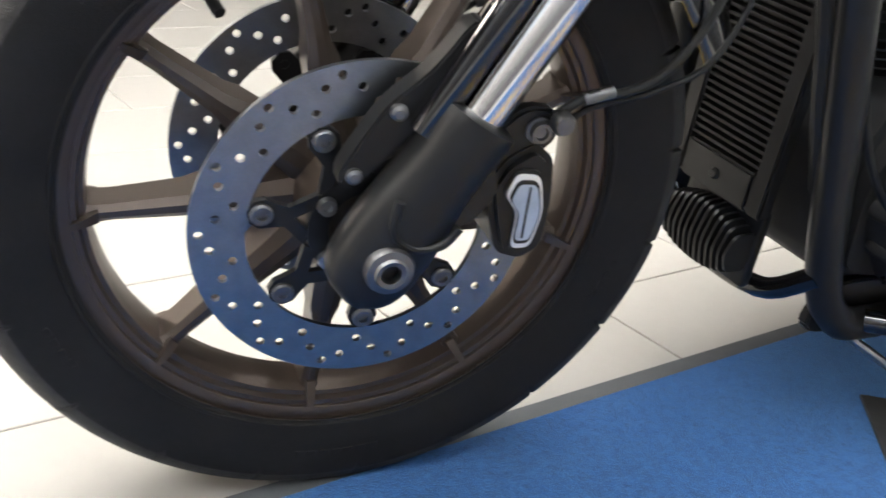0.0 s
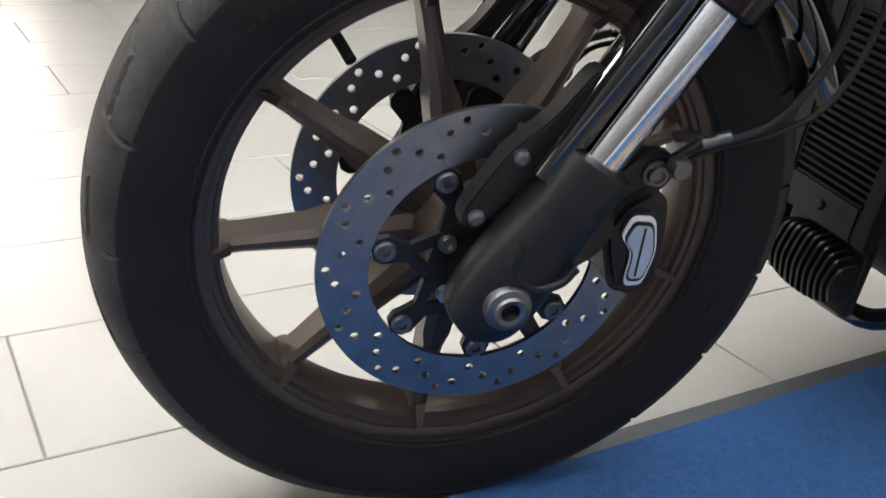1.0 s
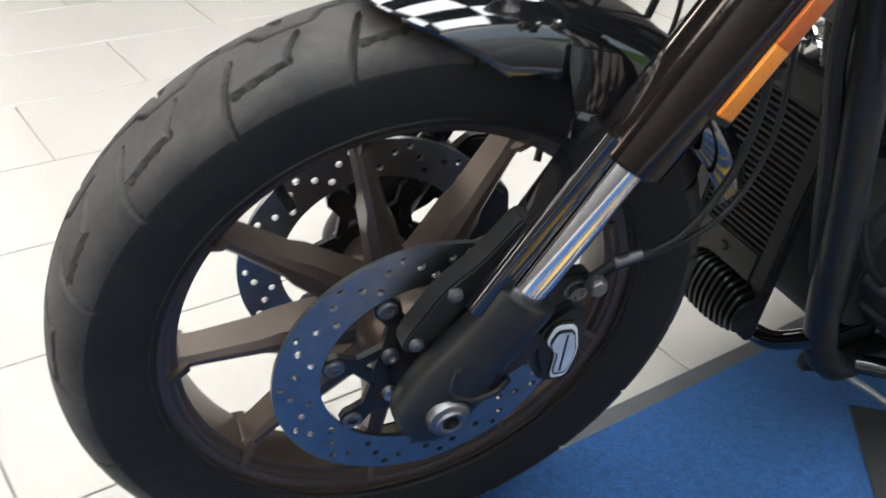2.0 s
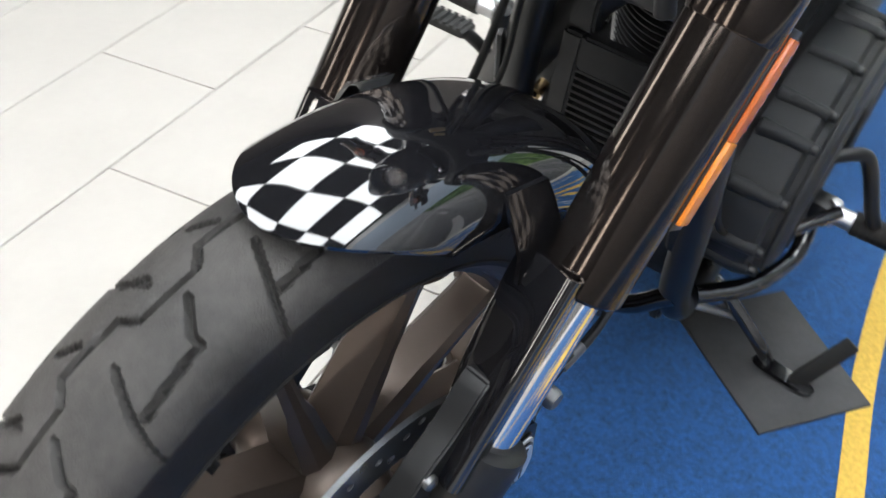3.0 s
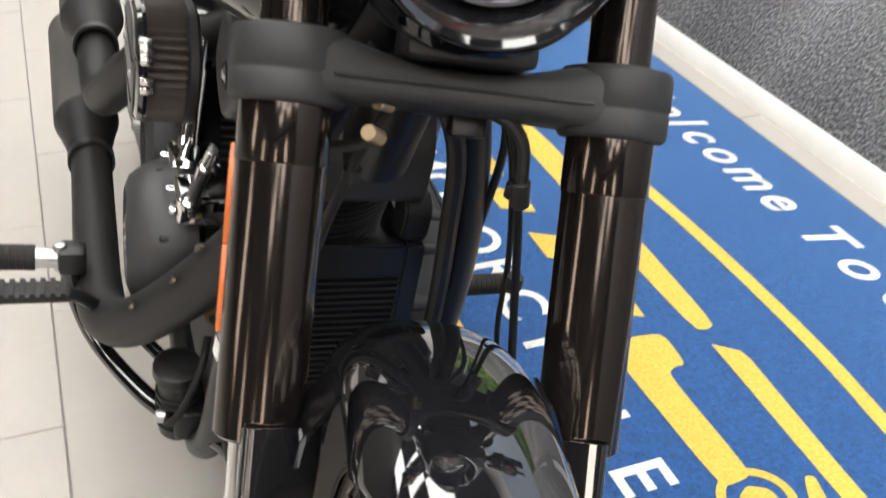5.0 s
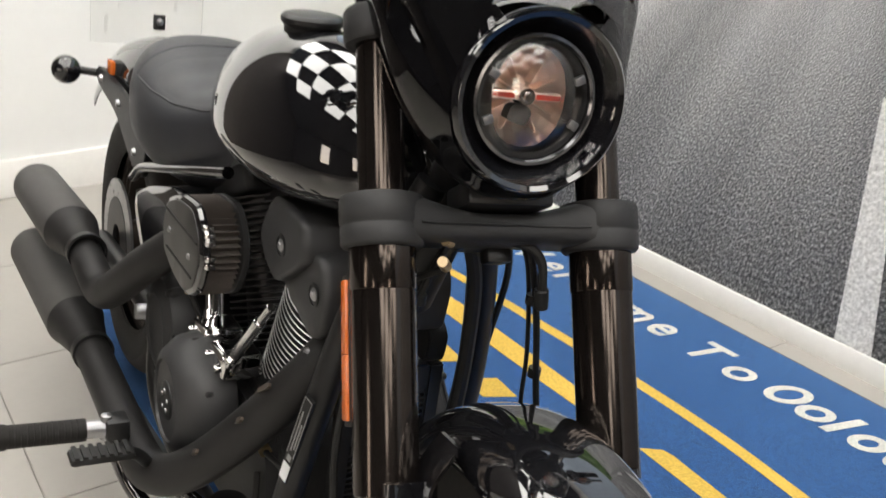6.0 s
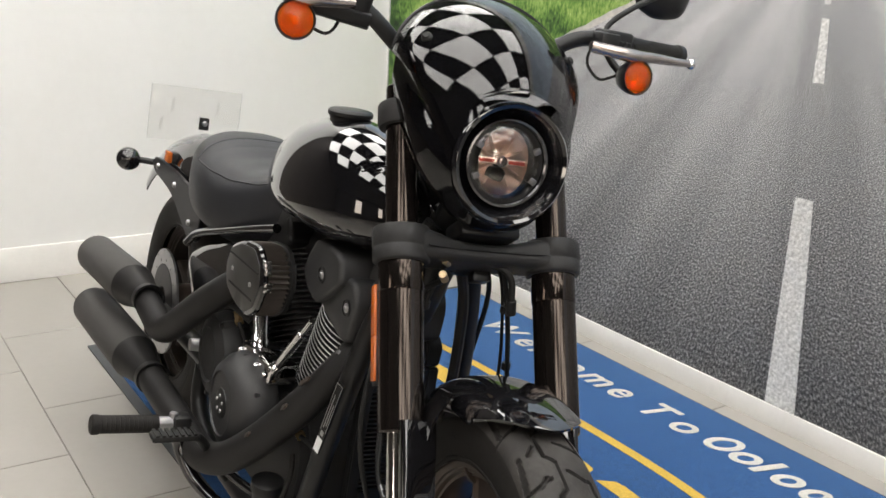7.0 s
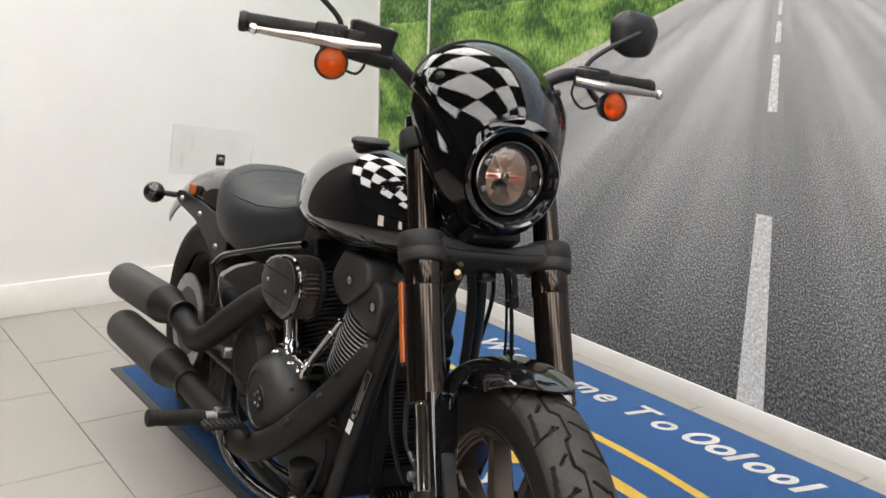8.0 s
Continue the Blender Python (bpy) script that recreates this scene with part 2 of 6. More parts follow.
def tube(points, r, seg=12, n=6, bm=None, caps=True):
    """A hose or pipe through the points; r is one radius or a list of one for each point."""
    path = smooth_path(points, n) if n > 1 else [Vector(q) for q in points]
    rs = [r] * len(path) if not isinstance(r, (list, tuple)) else [r[min(int(i / n), len(r) - 1)] * (1 - (i / n) % 1) + r[min(int(i / n) + 1, len(r) - 1)] * ((i / n) % 1) for i in range(len(path))]
    bm = bm or bmesh.new()
    up, rings = None, []
    for i, p in enumerate(path):
        d = (path[min(i + 1, len(path) - 1)] - path[max(i - 1, 0)]).normalized()
        if up is None:
            up = d.orthogonal().normalized()
        up = (up - d * up.dot(d)).normalized()
        w = d.cross(up)
        rings.append([bm.verts.new(p + rs[i] * (up * math.cos(2 * math.pi * k / seg) + w * math.sin(2 * math.pi * k / seg))) for k in range(seg)])
    for a, b in zip(rings, rings[1:]):
        for k in range(seg):
            bm.faces.new((a[k], a[(k + 1) % seg], b[(k + 1) % seg], b[k]))
    if caps:
        bm.faces.new(rings[0][::-1])
        bm.faces.new(rings[-1])
    return bm


def loft(rings, caps=True, bm=None, closed=True):
    """Skins rings of equally many points."""
    bm = bm or bmesh.new()
    vs = [[bm.verts.new(p) for p in r] for r in rings]
    n = len(vs[0])
    for a, b in zip(vs, vs[1:]):
        for k in range(n if closed else n - 1):
            bm.faces.new((a[k], a[(k + 1) % n], b[(k + 1) % n], b[k]))
    if caps and closed:
        bm.faces.new(vs[0][::-1])
        bm.faces.new(vs[-1])
    return bm


def slab(outline, t0, t1, bevel=0.0, axis="y", bm=None, seg=2):
    """A plate: an outline of (a, b) pairs, thick from t0 to t1 along the axis (y: outline in x, z; z: in x, y; x: in y, z)."""
    own = bm is None
    bm = bm or bmesh.new()
    put = {"y": lambda a, b, t: (a, t, b), "z": lambda a, b, t: (a, b, t), "x": lambda a, b, t: (t, a, b)}[axis]
    lo = [bm.verts.new(put(a, b, t0)) for a, b in outline]
    hi = [bm.verts.new(put(a, b, t1)) for a, b in outline]
    n = len(outline)
    bm.faces.new(lo)
    bm.faces.new(hi[::-1])
    for k in range(n):
        bm.faces.new((lo[k], hi[k], hi[(k + 1) % n], lo[(k + 1) % n]))
    if bevel and own:
        bmesh.ops.recalc_face_normals(bm, faces=bm.faces[:])
        bmesh.ops.bevel(bm, geom=[e for e in bm.edges if abs(e.calc_face_angle(0)) > 0.5], offset=bevel, segments=seg, affect="EDGES", clamp_overlap=True)
    return bm


def rounded(points, n=5):
    """A closed outline rounded through its corner points."""
    k = len(points)
    out = []
    for i in range(k):
        a, b, c = Vector(points[i - 1]), Vector(points[i]), Vector(points[(i + 1) % k])
        p, q = b + (a - b) * 0.3, b + (c - b) * 0.3
        for j in range(n + 1):
            t = j / n
            out.append(tuple(p * (1 - t) ** 2 + b * 2 * t * (1 - t) + q * t * t))
    return out


FORK = FRONT @ Matrix(((RAKE_C, 0, -RAKE_S, 0), (0, 1, 0, 0), (RAKE_S, 0, RAKE_C, 0), (0, 0, 0, 1)))   # x ahead of the leg, y left, z up the leg

# ---- the room ----
U0, V1, U1, V0, TOP = -3.04, 1.578, 6.0, -6.5, 3.0
PANEL = 6.5


def room_box(name, u0, u1, v0, v1, z0, z1, material, label, bevel=0.0, kind="structure", category=""):
    ob = part(name, box(u0, u1, v0, v1, z0, z1, bevel), material, None, label, ROOM)
    return tagged(ob, category=category, kind=kind)


floor = room_box("floor", U0 - 0.2, U1 + 0.2, V0 - 0.2, V1 + 0.2, -0.12, -0.004, GROUT, "grey grout bed under pale floor tiles", category="floor")
room_box("wall_back", U0 - 0.15, U0, -0.4, V1 + 0.2, -0.05, TOP, WALL, "plain white painted wall behind the motorcycle", category="wall")
room_box("wall_far", U0 - 0.15, U0, V0 - 0.2, -0.4, -0.05, TOP, TAUPE, "dark taupe wall farther along the room", category="wall")
room_box("wall_mural", U0, U1 + 0.2, V1, V1 + 0.15, -0.05, TOP, WALL, "white painted wall that carries the road mural", category="wall")
room_box("ceiling", U0 - 0.15, U1 + 0.2, V0 - 0.2, V1 + 0.15, TOP, TOP + 0.12, CEILING, "matte black suspended ceiling between the light panels", category="ceiling")
room_box("baseboard_back", U0, U0 + 0.016, -0.4, V1, -0.002, 0.137, SKIRT, "tall white painted skirting board", 0.004, category="skirting")
room_box("baseboard_mural", U0 + 0.016, U1, V1 - 0.012, V1, -0.002, 0.065, SKIRT, "low white painted skirting board under the mural", 0.003, category="skirting")


def ring_frame(o, i, z0, z1):
    bm = bmesh.new()
    for x0, x1, y0, y1 in ((-o, o, -o, -i), (-o, o, i, o), (-o, -i, -i, i), (i, o, -i, i)):
        box(x0, x1, y0, y1, z0, z1, bm=bm)
    return bm


# showroom glazing: two sides with tall windows
def glazed(name, m, length, openings, label):
    """A wall with tall window openings (from, to) along its length, each with a pane."""
    bm = bmesh.new()
    box(0, length, -0.06, 0.06, -0.05, 0.9, bm=bm)
    box(0, length, -0.06, 0.06, 2.5, TOP, bm=bm)
    at = 0.0
    for a, b in openings + [(length, length)]:
        if a > at:
            box(at, a, -0.055, 0.055, 0.9, 2.5, bm=bm)
        at = b
    ob = part(name, bm, TAUPE, None, label, m)
    tagged(ob, category="wall", kind="structure")
    for a, b in openings:
        pane = part("window_pane", box(a, b, -0.006, 0.006, 0.9, 2.5), GLASS, ob, "", m)
        pane.visible_shadow = False


glazed("wall_window_side", ROOM @ pose(U0, V0, 0), U1 - U0, [(2.5, 3.3), (6.0, 6.8)], "taupe wall with tall narrow showroom windows")
glazed("wall_window_front", ROOM @ pose(U1, V0, 0, 0, 0, 90), V1 - V0, [(2.6, 3.2), (5.4, 6.0)], "taupe wall with tall narrow showroom windows")

# suspended ceiling: lit square panels set like a chequerboard above the display
LIGHTPANEL = bpy.data.materials.new("lit_ceiling_panel")
LIGHTPANEL.use_nodes = True
lp = LIGHTPANEL.node_tree.nodes["Principled BSDF"]
lp.inputs["Emission Color"].default_value = (1, 0.975, 0.945, 1)
lp.inputs["Emission Strength"].default_value = PANEL
lamp_thing = None
for i in range(10):
    for j in range(1, 6):
        if (i + j) % 2:
            continue
        m = ROOM @ pose(-2.66 + 0.72 * i, -2.51 + 0.72 * j, TOP - 0.02)
        if lamp_thing is None:
            lamp_thing = thing("ceiling_light", "large square white ceiling light panel, switched on", "ceiling light", m.translation, "ceiling light panels")
            lamp_thing.rotation_euler = (0, 0, radians(14.56))
            part("frame", ring_frame(0.36, 0.352, -0.006, 0.02), SKIRT, lamp_thing, "white metal frame", Matrix.Translation(m.translation))
            part("diffuser", box(-0.352, 0.352, -0.352, 0.352, -0.001, 0.018), LIGHTPANEL, lamp_thing, "glowing diffuser", Matrix.Translation(m.translation))
        else:
            copy_thing(lamp_thing, m)

# daylight in the window openings
for name, u, v, tu, tv, w in (("window_light", U0 + 2.9, V0 + 0.1, 0, 0, 0.8), ("window_light", U0 + 6.4, V0 + 0.1, 0, 0, 0.8), ("window_light", U1 - 0.1, V0 + 2.9, 0, 0, 0.6), ("window_light", U1 - 0.1, V0 + 5.7, 0, 0, 0.6)):
    area(name, ROOM @ look((u, v, 1.7), (tu if abs(u - U1) < 0.2 else u, v if abs(u - U1) < 0.2 else tv, 1.7)), w, 1.6, 22, (1.0, 0.86, 0.74))

# ---- the mural: a print of a country road on the wall ----
def with_uv(bm):
    """UV in metres: along the wall and up."""
    lay = bm.loops.layers.uv.new("UVMap")
    for f in bm.faces:
        for lp_ in f.loops:
            lp_[lay].uv = (lp_.vert.co.x, lp_.vert.co.z)
    return bm


def print_poly(name, pts, material, depth, label=""):
    """A flat piece of the print; (u, z) corners."""
    return part(name, with_uv(slab(pts, V1 - 0.004 - depth, V1 - 0.003 - depth)), material, mural, label, ROOM)


mural = part("mural", with_uv(box(U0 + 0.018, U1 - 0.5, V1 - 0.004, V1, 0.065, 2.6)), ASPHALT, None, "large wall print of an empty country road with green verges", ROOM)
tagged(mural, category="wall mural")
VP = (-0.733, 1.475)


def ray_poly(a0, a1, z0, z1):
    """A strip between two lines through the vanishing point, cut at two heights; a: where the line meets z = 0."""
    f = lambda a, z: (a + (VP[0] - a) * z / VP[1], z)
    return [f(a0, z0), f(a1, z0), f(a1, z1), f(a0, z1)]


edge = []
for k in range(60):
    t = k / 59
    u = U0 + 0.03 + (VP[0] - 0.03 - U0 - 0.03) * t
    z = 0.55 + (1.475 - 0.55) * t + 0.018 * (1 - t) * (random.random() - 0.3)
    edge.append((u, z))
print_poly("printed_verge", edge + [(VP[0], 1.62), (U0 + 0.03, 1.75)], GRASS, 0.001, "printed green grass and bushes")
hedge = []
for k in range(40):
    t = k / 39
    hedge.append((U0 + 0.03 + (VP[0] - 0.05 - U0 - 0.03) * t, 1.20 + 0.26 * t + 0.035 * (1 - t) * (random.random() - 0.5)))
print_poly("printed_hedge", hedge + [(VP[0] - 0.05, 1.60), (U0 + 0.03, 1.73)], HEDGE, 0.002, "printed dark green hedge and field")
print_poly("printed_shoulder", [(U0 + 0.03, 0.495), (-0.76, 1.475), (-0.775, 1.477), (U0 + 0.03, 0.575)], PRINTGREY, 0.0005, "printed pale gravel shoulder")
print_poly("printed_post", [(-2.60, 0.80), (-2.585, 0.80), (-2.575, 1.60), (-2.593, 1.60)], PRINTWHITE, 0.003, "printed thin white roadside post")
for z0, z1 in ((0.067, 0.69), (1.008, 1.178), (1.215, 1.275), (1.295, 1.335), (1.35, 1.375)):
    print_poly("printed_lane_dash", ray_poly(-0.7395, -0.628, z0, z1), PRINTWHITE, 0.003)
print_poly("printed_sky", [(U0 + 0.03, 1.75), (VP[0], 1.62), (U1 - 0.55, 1.60), (U1 - 0.55, 2.59), (U0 + 0.03, 2.59)], mat("printed_sky", (0.45, 0.55, 0.68), 0.5, var=0.1, scale=2), 0.001, "printed pale sky")

# ---- the welcome mat ----
MU0, MU1, MV0, MV1 = -2.21, 1.25, -0.02, 1.492
carpet = part("carpet_mat", box(MU0 + 0.03, MU1 - 0.03, MV0 + 0.03, MV1 - 0.009, 0.0, 0.009, 0.002), BLUECARPET, None, "blue pile entrance mat with white and yellow lettering on the tiles", ROOM)
tagged(carpet, category="mat")
eb = bmesh.new()
for u0, u1, v0, v1 in ((MU0, MU1, MV0, MV0 + 0.03), (MU0, MU1, MV1 - 0.009, MV1), (MU0, MU0 + 0.03, MV0 + 0.03, MV1 - 0.009), (MU1 - 0.03, MU1, MV0 + 0.03, MV1 - 0.009)):
    box(u0, u1, v0, v1, -0.001, 0.005, bm=eb)
part("edging", eb, MATEDGE, carpet, "dark grey rubber edging", ROOM)


def mat_piece(name, pts, material, label=""):
    if material is YELLOWCARPET:
        pts = [(u, v + 0.007) for u, v in pts]
    return part(name, slab(pts, 0.009, 0.0105, axis="z"), material, carpet, label, ROOM)


def letters(text, u, v, size, material, shear=0.0, step=None, rise=0.0):
    """Words set in the built-in font; one mesh a letter."""
    for ch in text:
        if ch != " ":
            c = bpy.data.curves.new("letter", "FONT")
            c.body, c.size, c.shear, c.align_x, c.offset = ch, size, shear, "CENTER" if step else "LEFT", size * 0.016
            ob = bpy.data.objects.new("letter", c)
            me = bpy.data.meshes.new_from_object(ob)
            w = max(q.co.x for q in me.vertices) if not step else 0
            bm = bmesh.new()
            bm.from_mesh(me)
            bpy.data.objects.remove(ob)
            bpy.data.meshes.remove(me)
            bmesh.ops.dissolve_limit(bm, angle_limit=0.02, verts=bm.verts[:], edges=bm.edges[:])
            r = bmesh.ops.extrude_face_region(bm, geom=bm.faces[:])
            bmesh.ops.translate(bm, vec=(0, 0, 0.0015), verts=[q for q in r["geom"] if isinstance(q, bmesh.types.BMVert)])
            part("letter", bm, material, carpet, "", ROOM @ pose(u, v + rise * u, 0.009))
            u += step or w + size * 0.09
        else:
            u += step or size * 0.9


letters("MOTORCYCLES", -1.492, 0.531, 0.134, WHITECARPET, step=0.1145, rise=-0.016)
letters("Welcome", -1.80, 1.281, 0.148, WHITECARPET, 0.25)
letters("To", -0.985, 1.279, 0.148, WHITECARPET, 0.25)
# the dealer's name as plain slanted ovals and bars of its letters' size
def slanted_oval(u, w, h, stroke):
    bm = bmesh.new()
    rows = []
    for k, z in ((0.0, 0.009), (0.0, 0.0105), (stroke, 0.0105), (stroke, 0.009)):
        pts = []
        for i in range(28):
            a = 2 * math.pi * i / 28
            y = h / 2 + (h / 2 - k * 0.9) * math.sin(a)
            pts.append(bm.verts.new((u + w / 2 + (w / 2 - k) * math.cos(a) + 0.28 * y, 1.283 + y, z)))
        rows.append(pts)
    for p, q in zip(rows, rows[1:]):
        for i in range(28):
            bm.faces.new((p[i], p[(i + 1) % 28], q[(i + 1) % 28], q[i]))
    part("letter_shape", bm, WHITECARPET, carpet, "", ROOM)


for u, w, h in ((-0.738, 0.090, 0.107), (-0.642, 0.080, 0.080), (-0.500, 0.076, 0.080), (-0.410, 0.066, 0.080)):
    slanted_oval(u, w, h, 0.021)
for u in (-0.552, -0.322):
    mat_piece("letter_shape", [(u, 1.283), (u + 0.024, 1.283), (u + 0.054, 1.390), (u + 0.030, 1.390)], WHITECARPET)


def ribbon(pts, w):
    path = [Vector((q.x, q.y)) for q in smooth_path([(x, y, 0) for x, y in pts], 5)]
    return [(p.x, p.y - w / 2) for p in path] + [(p.x, p.y + w / 2) for p in path[::-1]]


mat_piece("stripe", ribbon([(-2.1, 0.60), (-1.5, 0.485), (-1.2, 0.447), (-0.95, 0.433), (-0.7, 0.438), (-0.5, 0.458), (-0.3, 0.480), (0.0, 0.53), (0.6, 0.66)], 0.034), YELLOWCARPET, "long curved yellow stripe")
mat_piece("stripe", ribbon([(-1.95, 1.00), (-1.5, 1.035), (-1.25, 1.045), (-0.97, 1.056), (-0.66, 1.053), (-0.4, 1.030), (0.2, 0.97), (0.9, 0.88)], 0.031), YELLOWCARPET, "thin yellow stripe")
for u, v in ((-1.51, 0.686), (-1.341, 0.688), (-1.14, 0.702), (-0.945, 0.725)):
    mat_piece("slanted_bar", [(u, v), (u + 0.095, v - 0.003), (u + 0.135, v + 0.066), (u + 0.042, v + 0.075)], YELLOWCARPET)
mat_piece("road_bar", rounded([(-1.60, 0.858), (-0.752, 0.860), (-0.738, 0.885), (-0.752, 0.910), (-1.60, 0.935)], 3), YELLOWCARPET)
mat_piece("road_bar", [(-0.70, 0.868), (-0.33, 0.850), (0.2, 0.81), (0.2, 0.862), (-0.382, 0.892), (-0.64, 0.912), (-0.668, 0.908)], YELLOWCARPET)
mat_piece("spanner_shape", rounded([(-0.735, 0.692), (-0.69, 0.678), (-0.428, 0.683), (-0.40, 0.69), (-0.405, 0.738), (-0.43, 0.745), (-0.655, 0.746), (-0.668, 0.766), (-0.667, 0.791), (-0.757, 0.797), (-0.766, 0.73)], 3), YELLOWCARPET)
RINGC = (-0.362, 0.729)
ring = bmesh.new()
rows = [[ring.verts.new((RINGC[0] + r * math.cos(2 * math.pi * k / 36), RINGC[1] + r * math.sin(2 * math.pi * k / 36), z)) for k in range(36)] for r, z in ((0.064, 0.009), (0.064, 0.0107), (0.049, 0.0107), (0.049, 0.009))]
for a, b in zip(rows, rows[1:]):
    for k in range(36):
        ring.faces.new((a[k], a[(k + 1) % 36], b[(k + 1) % 36], b[k]))
part("spanner_ring", ring, YELLOWCARPET, carpet, "", ROOM)
mat_piece("spanner_ring", rounded([(-0.392, 0.722), (-0.375, 0.752), (-0.345, 0.755), (-0.327, 0.735), (-0.352, 0.722), (-0.346, 0.696), (-0.375, 0.695)], 4), YELLOWCARPET)
mat_piece("figure_shape", rounded([(-0.379, 0.822), (-0.372, 0.838), (-0.328, 0.826), (-0.248, 0.806), (-0.15, 0.835), (-0.02, 0.80), (0.02, 0.74), (-0.05, 0.66), (-0.18, 0.64), (-0.254, 0.685), (-0.288, 0.684), (-0.284, 0.725), (-0.268, 0.775), (-0.32, 0.790)], 3), YELLOWCARPET)

# ---- steel plate under the side stand ----
def xyz(m, pts):
    return [tuple(m @ Vector(p)) for p in pts]


plate = part("stand_plate", slab([(-0.708, -0.012), (-0.868, 0.083), (-0.742, 0.285), (-0.588, 0.197)], 0.0095, 0.0145, 0.001, "z"), PLATEMAT, None, "black steel plate lying on the blue mat under the side stand")
tagged(plate, category="plate")

# ---- the motorcycle ----
bike = thing("motorcycle", "glossy black cruiser motorcycle with bronze wheels on its side stand", "motorcycle")


def tyre_mesh(radius, width, rim, groove, seg=720, m=None):
    """A tyre round y: crown of the given width, sidewalls down to the rim radius; grooves cut by the function groove(angle, y)."""
    prof = []
    for k in range(71):
        a = math.pi * (k / 70 - 0.5) * 1.0
        y = width / 2 * math.sin(a)
        prof.append((radius - width / 2 * 0.62 * (1 - math.cos(a)) ** 1.15, y))
    lo = radius - width / 2 * 0.62
    side = [(lo - (lo - rim) * t, width / 2 * (1 - 0.18 * t ** 2)) for t in (0.15, 0.35, 0.52, 0.60, 0.74, 0.86)] + [(lo - (lo - rim) * t, width / 2 * (1 - 0.18 * t ** 2) + d) for t, d in ((0.88, 0.0018), (0.93, 0.0018), (0.95, 0.0), (1.0, 0.0))]
    prof = [(r, -y) for r, y in side[::-1]] + prof + side
    bm = bmesh.new()
    rings = []
    for i in range(seg):
        a = 2 * math.pi * i / seg
        ca, sa = math.cos(a), math.sin(a)
        ring = []
        for r, y in prof:
            d = groove(a, y) if r > lo - 0.002 else 0.0
            ring.append(bm.verts.new(((r - d) * ca, y, (r - d) * sa)))
        rings.append(ring)
    for i in range(seg):
        p, q = rings[i], rings[(i + 1) % seg]
        for k in range(len(prof) - 1):
            f = bm.faces.new((p[k], q[k], q[k + 1], p[k + 1]))
            f.material_index = 1 if 13 <= k <= len(prof) - 15 and groove(2 * math.pi * i / seg, prof[k][1]) < 0.002 else 0
    return bm


def seg_dist(px, py, ax, ay, bx, by):
    dx, dy = bx - ax, by - ay
    t = max(0, min(1, ((px - ax) * dx + (py - ay) * dy) / (dx * dx + dy * dy)))
    return math.hypot(px - ax - t * dx, py - ay - t * dy)


def tread(period, radius):
    zigzag = [(0.0, -0.018), (7.6, -0.017), (9.4, -0.005), (17.0, -0.005), (18.95, -0.018)]
    hook = [(14.4, 0.006), (11.7, 0.027), (11.9, 0.033), (2.8, 0.039)]
    slot = [(4.4, 0.006), (0.2, 0.057)]
    lines = []
    for pts in (zigzag, hook, slot):
        lines += [((radians(a) * radius, y), (radians(b) * radius, z)) for (a, y), (b, z) in zip(pts, pts[1:])]
    for pts in (hook, slot):
        lines += [((radians(a + 8) * radius, -y - 0.014), (radians(b + 8) * radius, -z - 0.012)) for (a, y), (b, z) in zip(pts[-2:], pts[-1:])]
    for a in (1.0, 10.5):
        lines.append(((radians(a) * radius, -0.036), (radians(a + 2.4) * radius, -0.026)))

    def groove(a, y):
        best = 1.0
        for base in (0, -period, period):
            p = (a % period + base) * radius
            for (ax, ay), (bx, by) in lines:
                best = min(best, seg_dist(p, y, ax, ay, bx, by))
        return 0.0050 * max(0.0, min(1.0, (0.0027 - best) / 0.0012))

    return groove


def ring_plate(r0, r1, t, holes, m=None, seg=120):
    """A flat ring of thickness t round y with round holes (x, z, radius) through it."""
    bm = bmesh.new()

    def loop(cx, cz, r, n):
        vs = [bm.verts.new((cx + r * math.cos(2 * math.pi * k / n), -t / 2, cz + r * math.sin(2 * math.pi * k / n))) for k in range(n)]
        return [bm.edges.new((vs[k], vs[(k + 1) % n])) for k in range(n)]

    edges = loop(0, 0, r1, seg) + loop(0, 0, r0, seg)
    for x, z, r in holes:
        edges += loop(x, z, r, 10)
    bmesh.ops.triangle_fill(bm, edges=edges, use_beauty=True, normal=(0, 1, 0))
    r = bmesh.ops.extrude_face_region(bm, geom=bm.faces[:])
    bmesh.ops.translate(bm, vec=(0, t, 0), verts=[v for v in r["geom"] if isinstance(v, bmesh.types.BMVert)])
    return bm


def spoke_mesh(r0, r1, w0, w1, y0, y1):
    """A cast spoke along x with a raised ridge and a foot that splays at the rim."""
    rings = []
    for t, wk, yk in ((0, 1.5, 1.0), (0.25, 1.3, 1.0), (0.47, 1.25, 0.98), (0.55, 0.92, 0.96), (0.86, 0.82, 0.98), (0.95, 0.95, 1.03), (1.0, 1.45, 1.12)):
        x = r0 + (r1 - r0) * t
        w = (w0 + (w1 - w0) * t) * wk
        y = (y0 + (y1 - y0) * t) * yk
        rings.append([(x, -y * 0.75, -w), (x, -y, -w * 0.35), (x, -y, w * 0.35), (x, -y * 0.75, w), (x, y * 0.75, w), (x, y, w * 0.35), (x, y, -w * 0.35), (x, y * 0.75, -w)])
    return loft(rings)


YROT = pose(0, 0, 0, 90, 0, 0)      # z of a turned profile becomes -y


